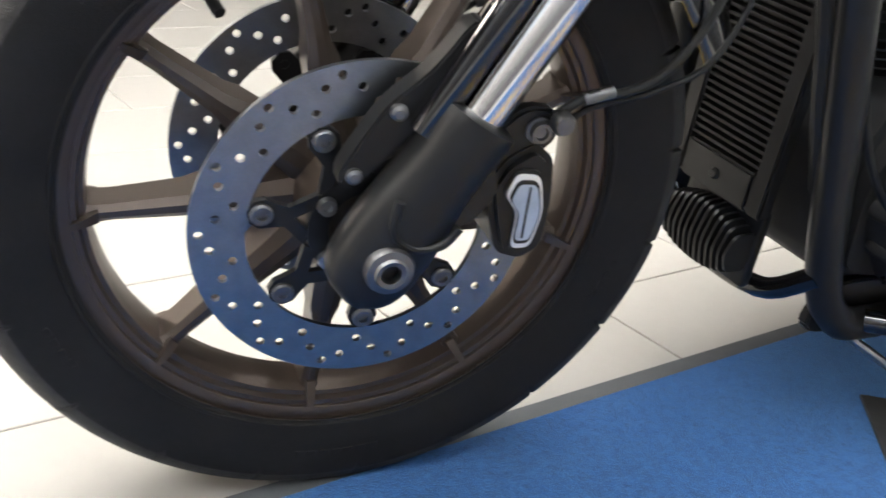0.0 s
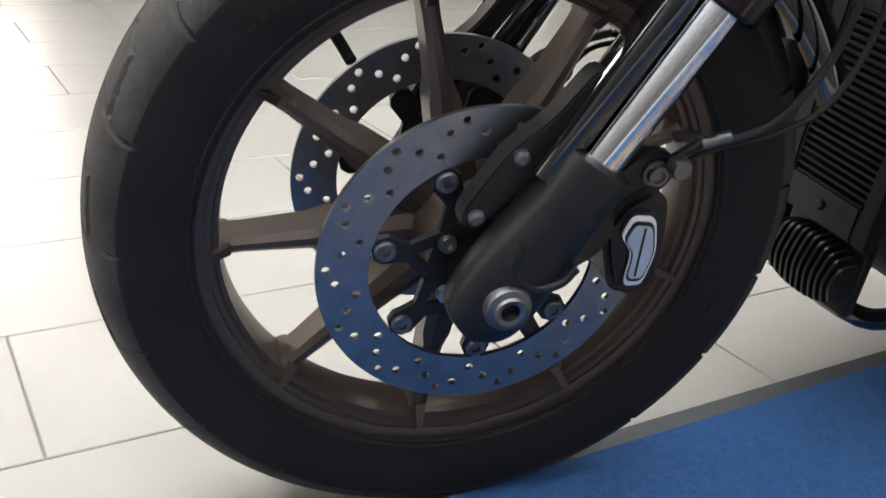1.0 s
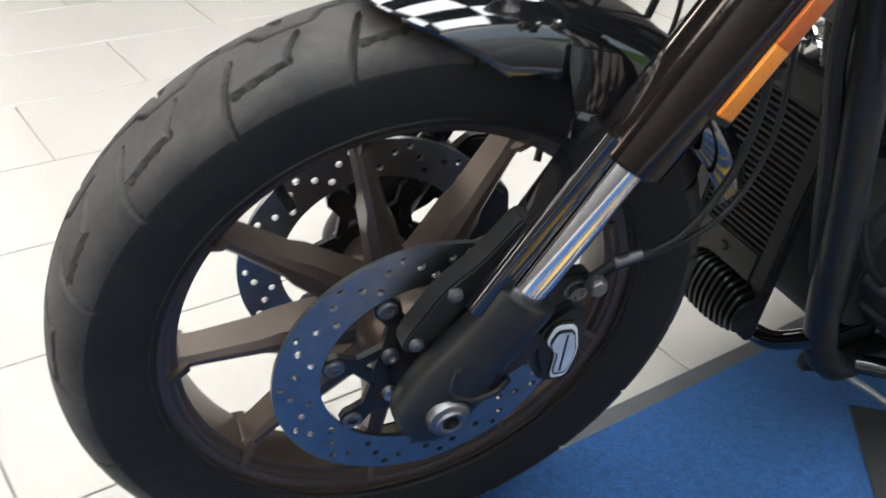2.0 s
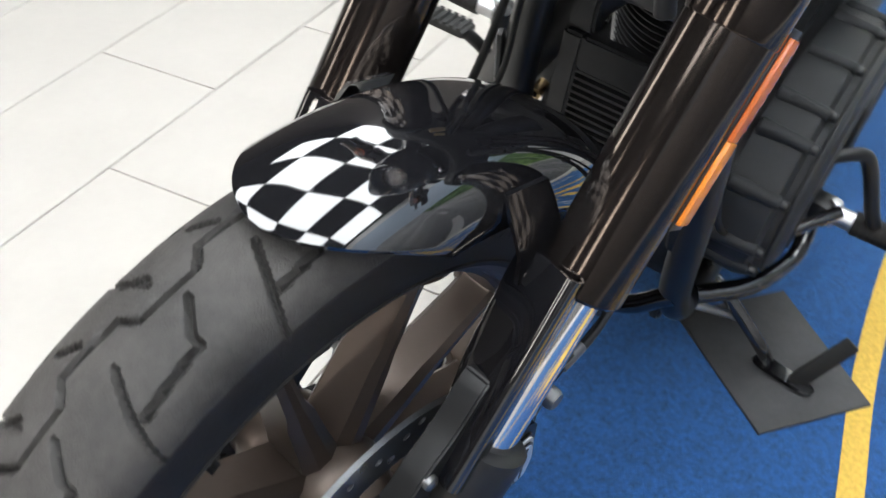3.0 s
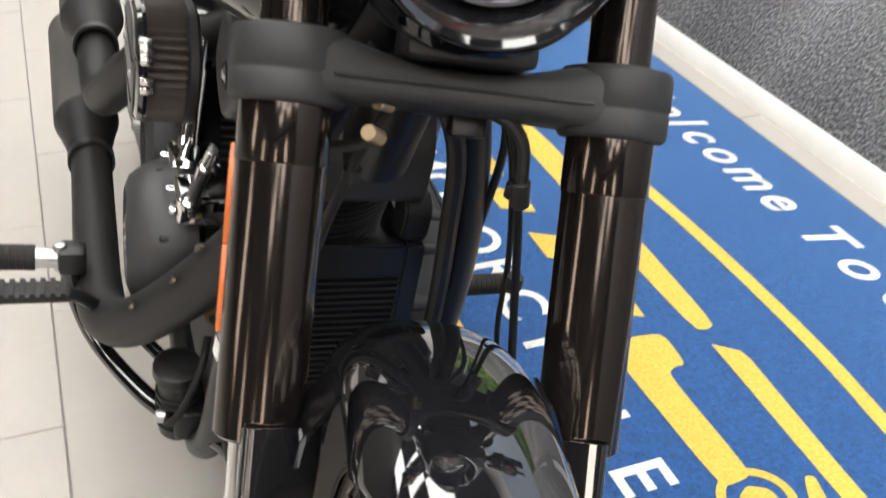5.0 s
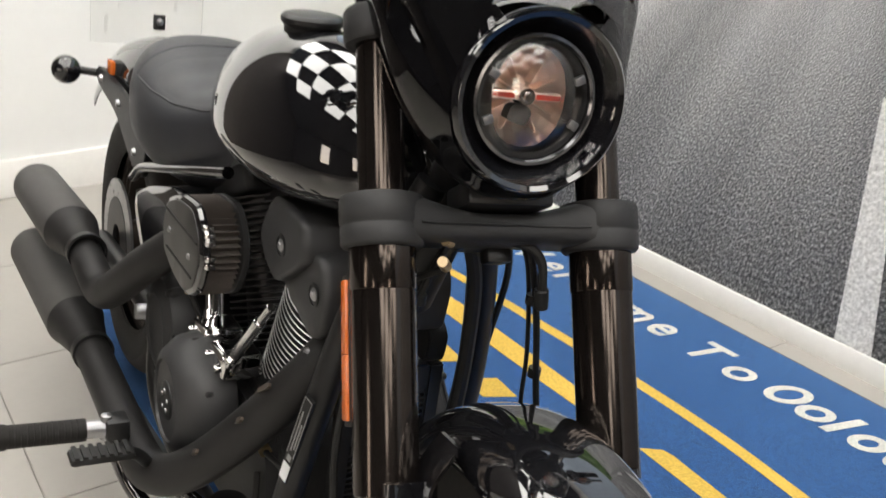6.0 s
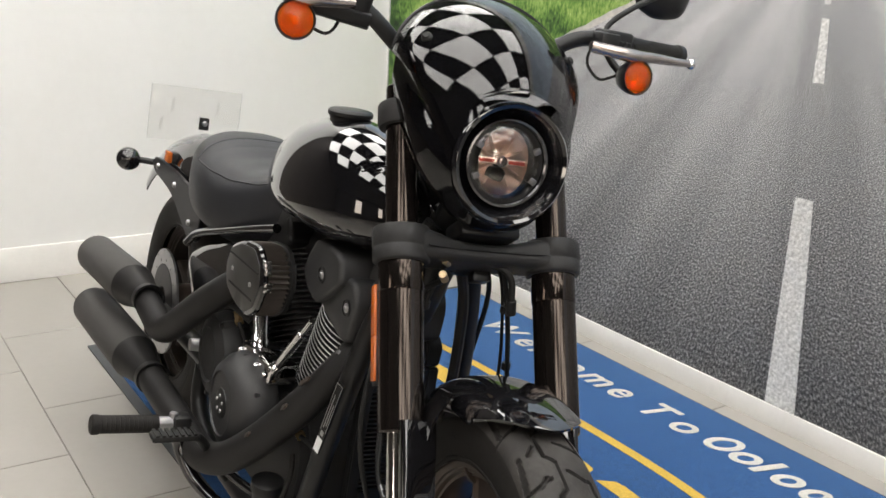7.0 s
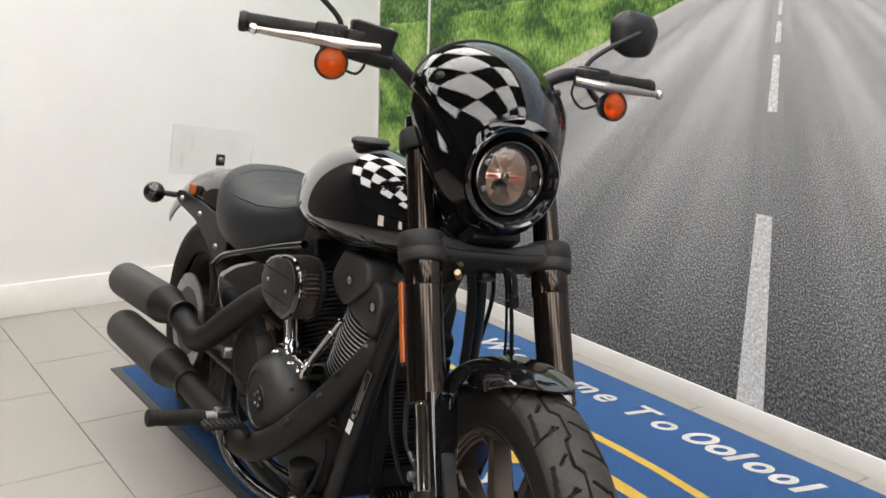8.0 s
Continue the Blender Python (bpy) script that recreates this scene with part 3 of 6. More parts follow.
def rim_mesh(r, half, well):
    half_prof = [(r + 0.007, half), (r + 0.007, half - 0.003), (r - 0.001, half - 0.004), (r - 0.005, half - 0.006), (r - 0.0055, half - 0.0095), (r - 0.010, half - 0.0105), (r - 0.012, half - 0.017), (r - 0.0165, half - 0.018), (r - 0.018, half - 0.026), (well, half * 0.25)]
    prof = half_prof + [(a, -b) for a, b in half_prof[::-1]] + [(r + 0.012, -half + 0.004), (r + 0.012, half - 0.004)]
    return lathe(prof, YROT, 120, closed=True)


# front wheel: the rim carries tyre, spokes, hub, discs
front_wheel = part("front_wheel", rim_mesh(0.243, 0.042, 0.224), BRONZE, bike, "matte bronze cast front wheel rim", FRONT)
part("tyre", tyre_mesh(0.340, 0.112, 0.247, tread(2 * math.pi / 19, 0.34), 1200), (RUBBER, TREAD), front_wheel, "worn black front tyre with slanted tread grooves", FRONT)
for s in (1, -1):
    for a0, n in ((118, 5), (196, 4), (262, 7), (330, 4), (40, 5)):
        for k in range(n):
            a = radians(a0 + k * 2.6 * s)
            q = Vector((0.286 * math.cos(a), 0.0538 * s, 0.286 * math.sin(a)))
            part("sidewall_mark", box(-0.0045, 0.0045, -0.0012, 0.0012, -0.006, 0.006, 0.0005, 1), RUBBER, front_wheel, "", FRONT @ Matrix.Translation(q) @ pose(0, 0, 0, 0, 90 - math.degrees(a), 0))
for k in range(9):
    part("spoke", spoke_mesh(0.035, 0.232, 0.014, 0.0085, 0.030, 0.020), BRONZE, front_wheel, "", FRONT @ pose(0, 0, 0, 0, -(-4 + 40 * k), 0), 15)
for k in range(9):
    rib = loft([[(r, -h, -w), (r, -h, w), (r, h, w), (r, h, -w)] for r, h, w in ((0.216, 0.0235, 0.0052), (0.224, 0.0300, 0.0042), (0.232, 0.0350, 0.0036), (0.2385, 0.0375, 0.0030))])
    part("rim_rib", rib, BRONZE, front_wheel, "", FRONT @ pose(0, 0, 0, 0, -(-4 + 40 * k), 0), 20)
part("hub", lathe([(0.0, 0.085), (0.036, 0.085), (0.04, 0.06), (0.047, 0.05), (0.052, 0.03), (0.052, -0.03), (0.047, -0.05), (0.04, -0.06), (0.036, -0.085), (0, -0.085)], YROT, 48), BRONZE, front_wheel, "", FRONT)
part("valve", tube([(0.135, 0.0, 0.188), (0.126, 0.01, 0.176), (0.118, 0.03, 0.165)], 0.0052, 10, 4), RUBBER, front_wheel, "black rubber valve stem", FRONT)
DISC_HOLES = []
for k in range(14):
    for da, r in ((0, 0.141), (6.4, 0.1285), (12.9, 0.116), (19.3, 0.133)):
        a = radians(360 / 14 * k + da)
        DISC_HOLES.append((r * math.cos(a), r * math.sin(a), 0.0040))
for side in (1, -1):
    y = 0.086 * side
    part("brake_disc", ring_plate(0.104, 0.150, 0.005, DISC_HOLES, seg=140), DISC, front_wheel, "drilled bluish steel brake disc", FRONT @ pose(0, y, 0))
    sp = lathe([(0.034, 0.004), (0.052, 0.004), (0.052, -0.004), (0.034, -0.004)], YROT, 48, closed=True)
    part("carrier", sp, SATIN, front_wheel, "black disc carrier", FRONT @ pose(0, y - 0.001 * side, 0))
    vee = [(0.050, 0.024), (0.071, 0.009), (0.082, 0.011), (0.0915, 0.0135), (0.1005, 0.010), (0.105, 0.0), (0.1005, -0.010), (0.0915, -0.0135), (0.082, -0.011), (0.071, -0.009), (0.050, -0.024), (0.047, -0.012), (0.064, 0.0), (0.047, 0.012)]
    for k in range(7):
        part("carrier_arm", slab(vee, -0.0035, 0.0035), SATIN, front_wheel, "", FRONT @ pose(0, y - 0.001 * side, 0) @ pose(0, 0, 0, 0, -(62.3 - k * 360 / 7), 0))
    # disc tabs that hold the bolts
    for k in range(7):
        a = radians(62.3 - k * 360 / 7)
        q = Vector((0.0925 * math.cos(a), y + 0.001 * side, 0.0925 * math.sin(a)))
        w = -side
        bob = lathe([(0.0045, -0.006 * w), (0.0045, 0.002 * w), (0.0, 0.002 * w)], Matrix.Translation(q) @ YROT, 16)
        lathe([(0.0045, 0.0055 * w), (0.0080, 0.0055 * w), (0.0098, 0.0040 * w), (0.0098, 0.0 * w), (0.0045, 0.0 * w)], Matrix.Translation(q) @ YROT, 24, bob, closed=True)
        part("disc_bolt", bob, BOBBIN, front_wheel, "", FRONT)
    for k in range(5):
        a = radians(32.5 - k * 72)
        q = Vector((0.044 * math.cos(a), y + 0.004 * side, 0.044 * math.sin(a)))
        part("hub_bolt", lathe([(0.0, -0.003 * side), (0.003, -0.003 * side), (0.004, -0.006 * side), (0.0075, -0.006 * side), (0.0085, 0.0)], Matrix.Translation(q) @ YROT, 20), STEEL, front_wheel, "", FRONT)

REFLECTLOW = mat("bright_amber_reflector", (0.62, 0.20, 0.016), 0.25, var=0.1, scale=300)
# fork legs
for side, label in ((1, "left"), (-1, "right")):
    y = 0.129 * side
    leg = part("fork_leg", rod((0, y, 0.286), (0, y, 0.542), 0.0345, seg=48, ch=0.003), BLACKTUBE, bike, "glossy dark fork outer tube", FORK)
    part("tube_shoulder", lathe([(0.0350, 0.4955), (0.0356, 0.497), (0.0356, 0.541), (0.034, 0.542)], pose(0, y, 0), 48), BLACKTUBE, leg, "", FORK)
    part("stanchion", rod((0, y, 0.10), (0, y, 0.31), 0.0215, seg=40), CHROME, leg, "polished chrome inner fork tube", FORK)
    part("upper_tube", rod((0, y, 0.59), (0, y, 0.83), 0.0255, seg=40, ch=0.004), BLACKTUBE, leg, "dark fork tube between the clamps", FORK)
    part("tube_cap", lathe([(0, 0.836), (0.012, 0.836), (0.018, 0.83), (0.018, 0.82), (0.024, 0.818)], pose(0, y, 0), 24), SATIN, leg, "", FORK)
    # lower casting with axle clamp
    s = side
    foot_rows = smooth_path([(0.034, 0.0335, 0.138), (0.0345, 0.034, 0.128), (0.0335, 0.033, 0.10), (0.035, 0.031, 0.07), (0.039, 0.030, 0.04), (0.041, 0.029, 0.01), (0.039, 0.028, -0.02), (0.030, 0.025, -0.037), (0.013, 0.02, -0.046)], 3)
    cast = loft([[(q.x * math.cos(2 * math.pi * k / 32), y + q.y * math.copysign(abs(math.sin(2 * math.pi * k / 32)) ** 0.8, math.sin(2 * math.pi * k / 32)), q.z) for k in range(32)] for q in [Vector((0.030, 0.029, 0.140))] + foot_rows])
    part("axle_casting", cast, SATIN, leg, "satin black cast fork foot", FORK, 50)
    out = rounded([(-0.080, 0.092), (-0.050, 0.108), (-0.03, 0.085), (-0.015, 0.03), (-0.04, 0.018), (-0.074, 0.036), (-0.090, 0.06)], 4)
    part("casting_web", slab(out, y - 0.018 * s, y + 0.020 * s, 0.008), SATIN, leg, "", FRONT)
    part("casting_rib", tube([(x, y + 0.0265 * s, z) for x, z in ((-0.004, 0.060), (-0.001, 0.040), (-0.006, 0.026), (-0.024, 0.016), (-0.044, 0.020), (-0.056, 0.034))], 0.0042, 10, 5), SATIN, leg, "", FRONT)
    part("shield_foot", slab(rounded([(0.024, 0.20), (0.045, 0.20), (0.050, 0.15), (0.066, 0.105), (0.068, 0.045), (0.061, 0.032), (0.048, 0.036), (0.038, 0.075), (0.026, 0.14)], 3), y - 0.030 * s, y - 0.006 * s, 0.006), SATIN, leg, "satin black lower arm of the guard plate", FORK)
    for bx, bz in ((0.055, 0.108), (0.056, 0.046)):
        part("shield_bolt", lathe([(0, 0.006), (0.004, 0.006), (0.0068, 0.004), (0.0072, -0.002)], Matrix.Translation((bx, y - 0.006 * s, bz)) @ pose(0, 0, 0, -90 * s, 0, 0), 16), BOBBIN, leg, "", FORK)
    part("axle_end", lathe([(0.0085, 0.012), (0.0085, -0.003), (0.0125, -0.004), (0.014, -0.0015), (0.0195, 0.0), (0.021, 0.004), (0.021, 0.012)], Matrix.Translation((0.0, y + 0.034 * s, 0.0)) @ (YROT if s > 0 else pose(0, 0, 0, -90, 0, 0)), 36, closed=True), BOBBIN, leg, "dull steel hollow axle end", FRONT)
    # mudguard bracket that shields the front of the leg
    face = [Vector(q) for q in ((0.026, 0.0140, 0), (0.039, 0.0128, 0), (0.0425, 0.0110, 0), (0.0442, 0.0075, 0), (0.0444, 0.004, 0), (0.0384, -0.0145, 0), (0.0326, -0.0320, 0), (0.0310, -0.036, 0), (0.0285, -0.0395, 0), (0.025, -0.0415, 0), (0.010, -0.0435, 0))]
    rows = []
    for z, k in ((0.105, 0.80), (0.108, 0.82), (0.150, 0.90), (0.200, 1.06), (0.270, 1.12), (0.298, 1.12), (0.302, 1.10)):
        rows.append([(q.x, y + s * (q.y if q.y > 0 else q.y * k), z) for q in face] + [(q.x - 0.0035, y + s * (q.y * 0.86 if q.y > 0 else q.y * k * 0.92), z) for q in reversed(face)])
    part("fork_shield", loft(rows), GLOSS, leg, "glossy black guard plate ahead of the fork tube", FORK, 40)
    for z, o, yy in ((0.083, 0.052, 0.112), (0.145, 0.050, 0.112)):
        part("shield_bolt", lathe([(0, 0.006), (0.004, 0.006), (0.007, 0.004), (0.0075, 0)], Matrix.Translation((o - 0.005, yy * s, z)) @ pose(0, 0, 0, 0, 90, 0), 16), STEEL, leg, "", FORK)
    # side reflector
    lo = part("reflector", box(-0.0085, 0.0085, min(y + 0.0325 * s, y + 0.039 * s), max(y + 0.0325 * s, y + 0.039 * s), 0.362, 0.430, 0.0015), REFLECTLOW if s > 0 else REFLECT, leg, "amber lower half of the side reflector", FORK @ pose(-0.019, 0, 0))
    rf = part("reflector", box(-0.0085, 0.0085, min(y + 0.0325 * s, y + 0.039 * s), max(y + 0.0325 * s, y + 0.039 * s), 0.4302, 0.508, 0.0015), REFLECT, leg, "dull orange upper half of the side reflector", FORK @ pose(-0.019, 0, 0))
    part("reflector_back", box(-0.013, 0.013, y + 0.031 * s - (0.0 if s > 0 else 0.004), y + 0.031 * s + (0.004 if s > 0 else 0.0), 0.356, 0.514, 0.001), PLASTIC, rf, "", FORK @ pose(-0.019, 0, 0))

# brake calipers
for s in (1, -1):
    y = 0.105 * s
    cal = part("brake_caliper", slab(rounded([(-0.100, 0.080), (-0.125, 0.094), (-0.143, 0.080), (-0.148, 0.040), (-0.146, -0.004), (-0.128, -0.016), (-0.104, -0.008), (-0.094, 0.022), (-0.086, 0.055)], 4), y - 0.045 * s, y + 0.028 * s, 0.006), SATIN, bike, "black four-piston brake caliper", FRONT)
    for off, o, mt in ((0.0305, 1.08, SATIN), (0.032, 0.98, WHITEPAINT), (0.0335, 0.84, SATIN), (0.0345, 0.74, mat("blue_grey_badge", (0.36, 0.42, 0.52), 0.4, metal=0.2))):
        c = Vector((-0.120, 0.036))
        pts = [(-0.108, 0.072), (-0.130, 0.070), (-0.138, 0.034), (-0.131, 0.0), (-0.112, 0.0), (-0.114, 0.034), (-0.100, 0.052)]
        pts = [tuple(c + (Vector(p) - c) * o) for p in pts]
        part("badge", slab(rounded(pts, 4), y + 0.026 * s, y + off * s), mt, cal, "", FRONT)
    part("badge_bar", box(-0.1215, -0.1195, y + 0.034 * s if s > 0 else y - 0.0352, y + 0.0352 if s > 0 else y - 0.034, 0.012, 0.06), SATIN, cal, "tiny illegible badge lettering", FRONT)
    br = slab(rounded([(-0.060, 0.050), (-0.07, 0.085), (-0.110, 0.125), (-0.140, 0.122), (-0.145, 0.095), (-0.115, 0.07), (-0.090, 0.040)], 4), y + 0.004 * s, y + 0.02 * s, 0.003)
    part("bracket", br, SATIN, cal, "", FRONT)
    for x, z in ((-0.125, 0.105), (-0.083, 0.05)):
        part("caliper_bolt", lathe([(0, -0.006 * s), (0.005, -0.006 * s), (0.006, -0.009 * s), (0.0085, -0.009 * s), (0.009, -0.003 * s), (0.0115, -0.0025 * s), (0.0115, 0)], Matrix.Translation((x, y + 0.02 * s, z)) @ YROT, 24), BOBBIN, cal, "", FRONT)

# lower clamp: two rings and a waisted bridge
rings = []
for yk, x1, x0, z0, z1 in ((-0.108, 0.039, -0.045, 0.543, 0.595), (-0.090, 0.035, -0.05, 0.545, 0.593), (-0.060, 0.029, -0.06, 0.547, 0.586), (-0.03, 0.026, -0.065, 0.548, 0.581), (0.0, 0.025, -0.07, 0.548, 0.580), (0.03, 0.026, -0.065, 0.548, 0.581), (0.060, 0.029, -0.06, 0.547, 0.586), (0.090, 0.035, -0.05, 0.545, 0.593), (0.108, 0.039, -0.045, 0.543, 0.595)):
    rings.append([(x, yk, z) for x, z in rounded([(x1, z0), (x1, z1), (x0, z1), (x0, z0)], 4)])
lower_clamp = part("lower_clamp", loft(rings), MATTE, bike, "heavy matte black lower fork clamp", FORK, 50)
for s in (1, -1):
    y = 0.129 * s
    part("clamp_ring", lathe([(0.0348, 0.540), (0.041, 0.540), (0.0440, 0.5435), (0.0448, 0.561), (0.0438, 0.5622), (0.0438, 0.5645), (0.0452, 0.566), (0.0452, 0.590), (0.0430, 0.595), (0.036, 0.5965), (0.0348, 0.597)], pose(0, y, 0), 48, closed=True), MATTE, lower_clamp, "", FORK, 50)
    part("clamp_ear", box(-0.066, -0.03, y - 0.02, y + 0.02, 0.547, 0.590, 0.006), MATTE, lower_clamp, "", FORK)
part("clamp_seam", tube([(0.0405, -0.098, 0.5635), (0.0352, -0.082, 0.5635), (0.0298, -0.058, 0.564), (0.0268, -0.03, 0.5645), (0.0258, 0, 0.5645), (0.0268, 0.03, 0.5645), (0.0298, 0.058, 0.564), (0.0352, 0.082, 0.5635), (0.0405, 0.098, 0.5635)], 0.0014, 6, 4), HOSE, lower_clamp, "", FORK)
part("lamp_mount", box(-0.02, 0.05, -0.05, 0.05, 0.582, 0.61, 0.006), SATIN, lower_clamp, "", FORK)
for s in (1, -1):
    up = part("upper_clamp", lathe([(0.0258, 0.760), (0.036, 0.760), (0.0385, 0.764), (0.0385, 0.794), (0.036, 0.798), (0.0258, 0.798)], pose(0, 0.129 * s, 0), 40), MATTE, bike, "matte black upper fork clamp", FORK)
    part("clamp_bridge", box(-0.06, -0.02, -0.11 if s < 0 else 0, 0 if s < 0 else 0.11, 0.764, 0.794, 0.004), MATTE, up, "", FORK)
part("steering_stem", rod((-0.055, 0, 0.548), (-0.055, 0, 0.80), 0.028), SATIN, bike, "", FORK)


part("hose_bracket", box(-0.062, -0.036, 0.006, 0.036, 0.532, 0.549, 0.003), SATIN, lower_clamp, "small black hose bracket under the clamp", FORK)


def arch(r, a0, a1, half, drop, n=40, k=14, thick=0.004, edge=None):
    """A mudguard shell round y: radius r at the crown from angle a0 to a1, half wide, sides that drop; edge(t) scales its width."""
    bm = bmesh.new()
    outer, inner = [], []
    for i in range(n + 1):
        t = i / n
        a = radians(a0 + (a1 - a0) * t)
        e = edge(t) if edge else 1.0
        for lst, th in ((outer, 0.0), (inner, thick)):
            ring = []
            for j in range(k + 1):
                q = (j / k * 2 - 1) * e
                y = half * math.sin(q * math.pi / 2)
                rr = r - drop * (1 - math.cos(q * math.pi / 2)) ** 1.22 - th - 0.003 * max(0.0, 1 - e) ** 2
                ring.append(bm.verts.new((rr * math.cos(a), y * (1 - th * 4), rr * math.sin(a))))
            lst.append(ring)
    for rows in (outer, inner):
        for p, q in zip(rows, rows[1:]):
            for j in range(k):
                bm.faces.new((p[j], q[j], q[j + 1], p[j + 1]))
    for p, q in zip(range(n), range(1, n + 1)):
        bm.faces.new((outer[p][0], outer[q][0], inner[q][0], inner[p][0]))
        bm.faces.new((outer[p][k], outer[q][k], inner[q][k], inner[p][k]))
    for row_o, row_i in ((outer[0], inner[0]), (outer[n], inner[n])):
        for j in range(k):
            bm.faces.new((row_o[j], row_o[j + 1], row_i[j + 1], row_i[j]))
    return bm


# front mudguard: a rounded tongue ahead of the fork, held by a bracket at each leg
def nose(t):
    return max(0.06, 2 / math.pi * math.acos(1 - min(1.0, t / 0.23)))


mudguard = part("front_mudguard", arch(0.367, 77.0, 152, 0.077, 0.052, 100, 30, 0.0035, nose), GLOSS, bike, "glossy black front mudguard", FRONT @ pose(-0.022, 0.006, -0.002), 60)
for s in (1, -1):
    br = loft([[(x, y * s, z) for x, z in ((a, q), (b, q + 0.012))] + [(x, (y + 0.004) * s, z) for x, z in ((b, q + 0.012), (a, q))] for a, b, y, q in ((-0.150, -0.100, 0.0985, 0.245), (-0.150, -0.100, 0.0965, 0.270), (-0.150, -0.097, 0.091, 0.288), (-0.148, -0.095, 0.084, 0.304), (-0.145, -0.097, 0.076, 0.320))])
    part("mudguard_bracket", br, GLOSS, mudguard, "glossy black side bracket", FRONT)

# ---- headlamp, fairing and handlebar ----
HEAD = FRONT @ pose(0, -0.008, 0)                         # upper fork sits a touch to the right
LAMP = HEAD @ pose(-0.210, 0.001, 0.650, 0, 86, 0)            # z looks out of the lamp, x points down
lampring = part("headlamp", lathe([(0.066, -0.05), (0.0915, -0.05), (0.0925, -0.004), (0.0915, 0.004), (0.088, 0.008), (0.083, 0.006), (0.078, -0.004), (0.071, -0.018), (0.066, -0.024)], LAMP, 80, closed=True), GLOSS, bike, "round headlamp in a deep glossy black bezel")
part("lamp_bezel", lathe([(0.0665, -0.024), (0.0665, -0.014), (0.0655, -0.0105), (0.0625, -0.010), (0.0605, -0.0125), (0.0600, -0.024)], LAMP, 64, closed=True), mat("dark_chrome_ring", (0.10, 0.10, 0.105), 0.16, metal=0.9), lampring, "dark chrome ring around the lamp glass")


def oval(n, rx, ry, z):
    """A ring of n points, ry up and down, rx across, squared a little."""
    out = []
    for k in range(n):
        c, s = math.cos(2 * math.pi * k / n), math.sin(2 * math.pi * k / n)
        out.append((ry * math.copysign(abs(c) ** 0.9, c), rx * math.copysign(abs(s) ** 0.9, s), z))
    return out


mask = loft([oval(64, 0.0602, 0.0602, -0.018), oval(64, 0.054, 0.057, -0.0165), oval(64, 0.0445, 0.0535, -0.0175), oval(64, 0.0420, 0.0515, -0.021), oval(64, 0.0415, 0.0510, -0.036)], caps=False)
part("lamp_mask", mask, PLASTIC, lampring, "dark grey plate with an upright oval opening", LAMP, 40)
for a in (64, 116, 244, 296):
    part("mask_tab", box(0.046, 0.0575, -0.0045, 0.0045, -0.0175, -0.0115, 0.0015), BOBBIN, lampring, "", LAMP @ pose(0, 0, 0, 0, 0, a))
bowl = []
for ry, z in ((0.0505, -0.030), (0.047, -0.040), (0.040, -0.052), (0.030, -0.062), (0.017, -0.069), (0.006, -0.071)):
    bowl.append(oval(18, ry * 0.81, ry, z))
part("lamp_reflector", loft(bowl, caps=False), REFLECTOR, lampring, "faceted warm reflector", LAMP, 6)
part("lamp_lens", lathe([(0.0, -0.004), (0.03, -0.007), (0.048, -0.0125), (0.0598, -0.019), (0.0598, -0.0205), (0.048, -0.0145), (0.03, -0.009), (0.0, -0.006)], LAMP, 56), GLASS, lampring, "clear domed lens")
part("lamp_bar", box(-0.0045, 0.0045, -0.040, 0.040, -0.052, -0.036, 0.0015), REFLECTOR, lampring, "", LAMP)
part("lamp_stripe", box(-0.0026, 0.0026, -0.039, -0.012, -0.0355, -0.0345), RED, lampring, "red line in the lamp", LAMP)
part("lamp_stripe", box(-0.0026, 0.0026, 0.012, 0.039, -0.0355, -0.0345), RED, lampring, "red line in the lamp", LAMP)
part("lamp_core", lathe([(0, -0.027), (0.004, -0.027), (0.0055, -0.031), (0.0085, -0.031), (0.0095, -0.035), (0.010, -0.055)], LAMP, 24), CHROME, lampring, "")
for a in (28, 62, 118, 152, 208, 242, 298, 332):
    part("lamp_rib", box(0.014, 0.041, -0.0006, 0.0006, -0.060, -0.042), REFLECTOR, lampring, "", LAMP @ pose(0, 0, 0, 0, 0, a))
# added dark piece that stands in for shade in the reflector bowl
part("lamp_shade_patch", slab(rounded([(0.010, -0.012), (0.026, -0.016), (0.032, 0.006), (0.018, 0.012), (0.010, 0.006)], 3), -0.056, -0.040, axis="z"), PLASTIC, lampring, "", LAMP)


def crease(s):
    """The lower edge of the visor: s from -1 (right corner) over the brow to 1 (left corner)."""
    k = abs(s)
    c = math.sqrt(max(0.0, 1 - s * s))
    return Vector((-0.392 + 0.192 * c ** 0.85, 0.151 * s, 0.756 - 0.135 * k ** 2 + 0.152 * k ** 4))


def rear_edge(s):
    """The upper rear edge of the visor."""
    c = math.sqrt(max(0.0, 1 - s * s))
    return Vector((-0.392 - 0.030 * c, 0.151 * s, 0.773 + 0.110 * c ** 1.05))


def visor_point(s, v, r=0.0):
    """A place on the domed visor: v from the brow (0) to the rear edge (1)."""
    p, q = crease(s), rear_edge(s)
    c = math.sqrt(max(0.0, 1 - s * s))
    swell = 4 * v * (1 - v) * 0.029 * c ** 0.8 + r
    d = Vector((0.60, 0.55 * s, 0.75)).normalized()
    return p.lerp(q, v) + d * swell


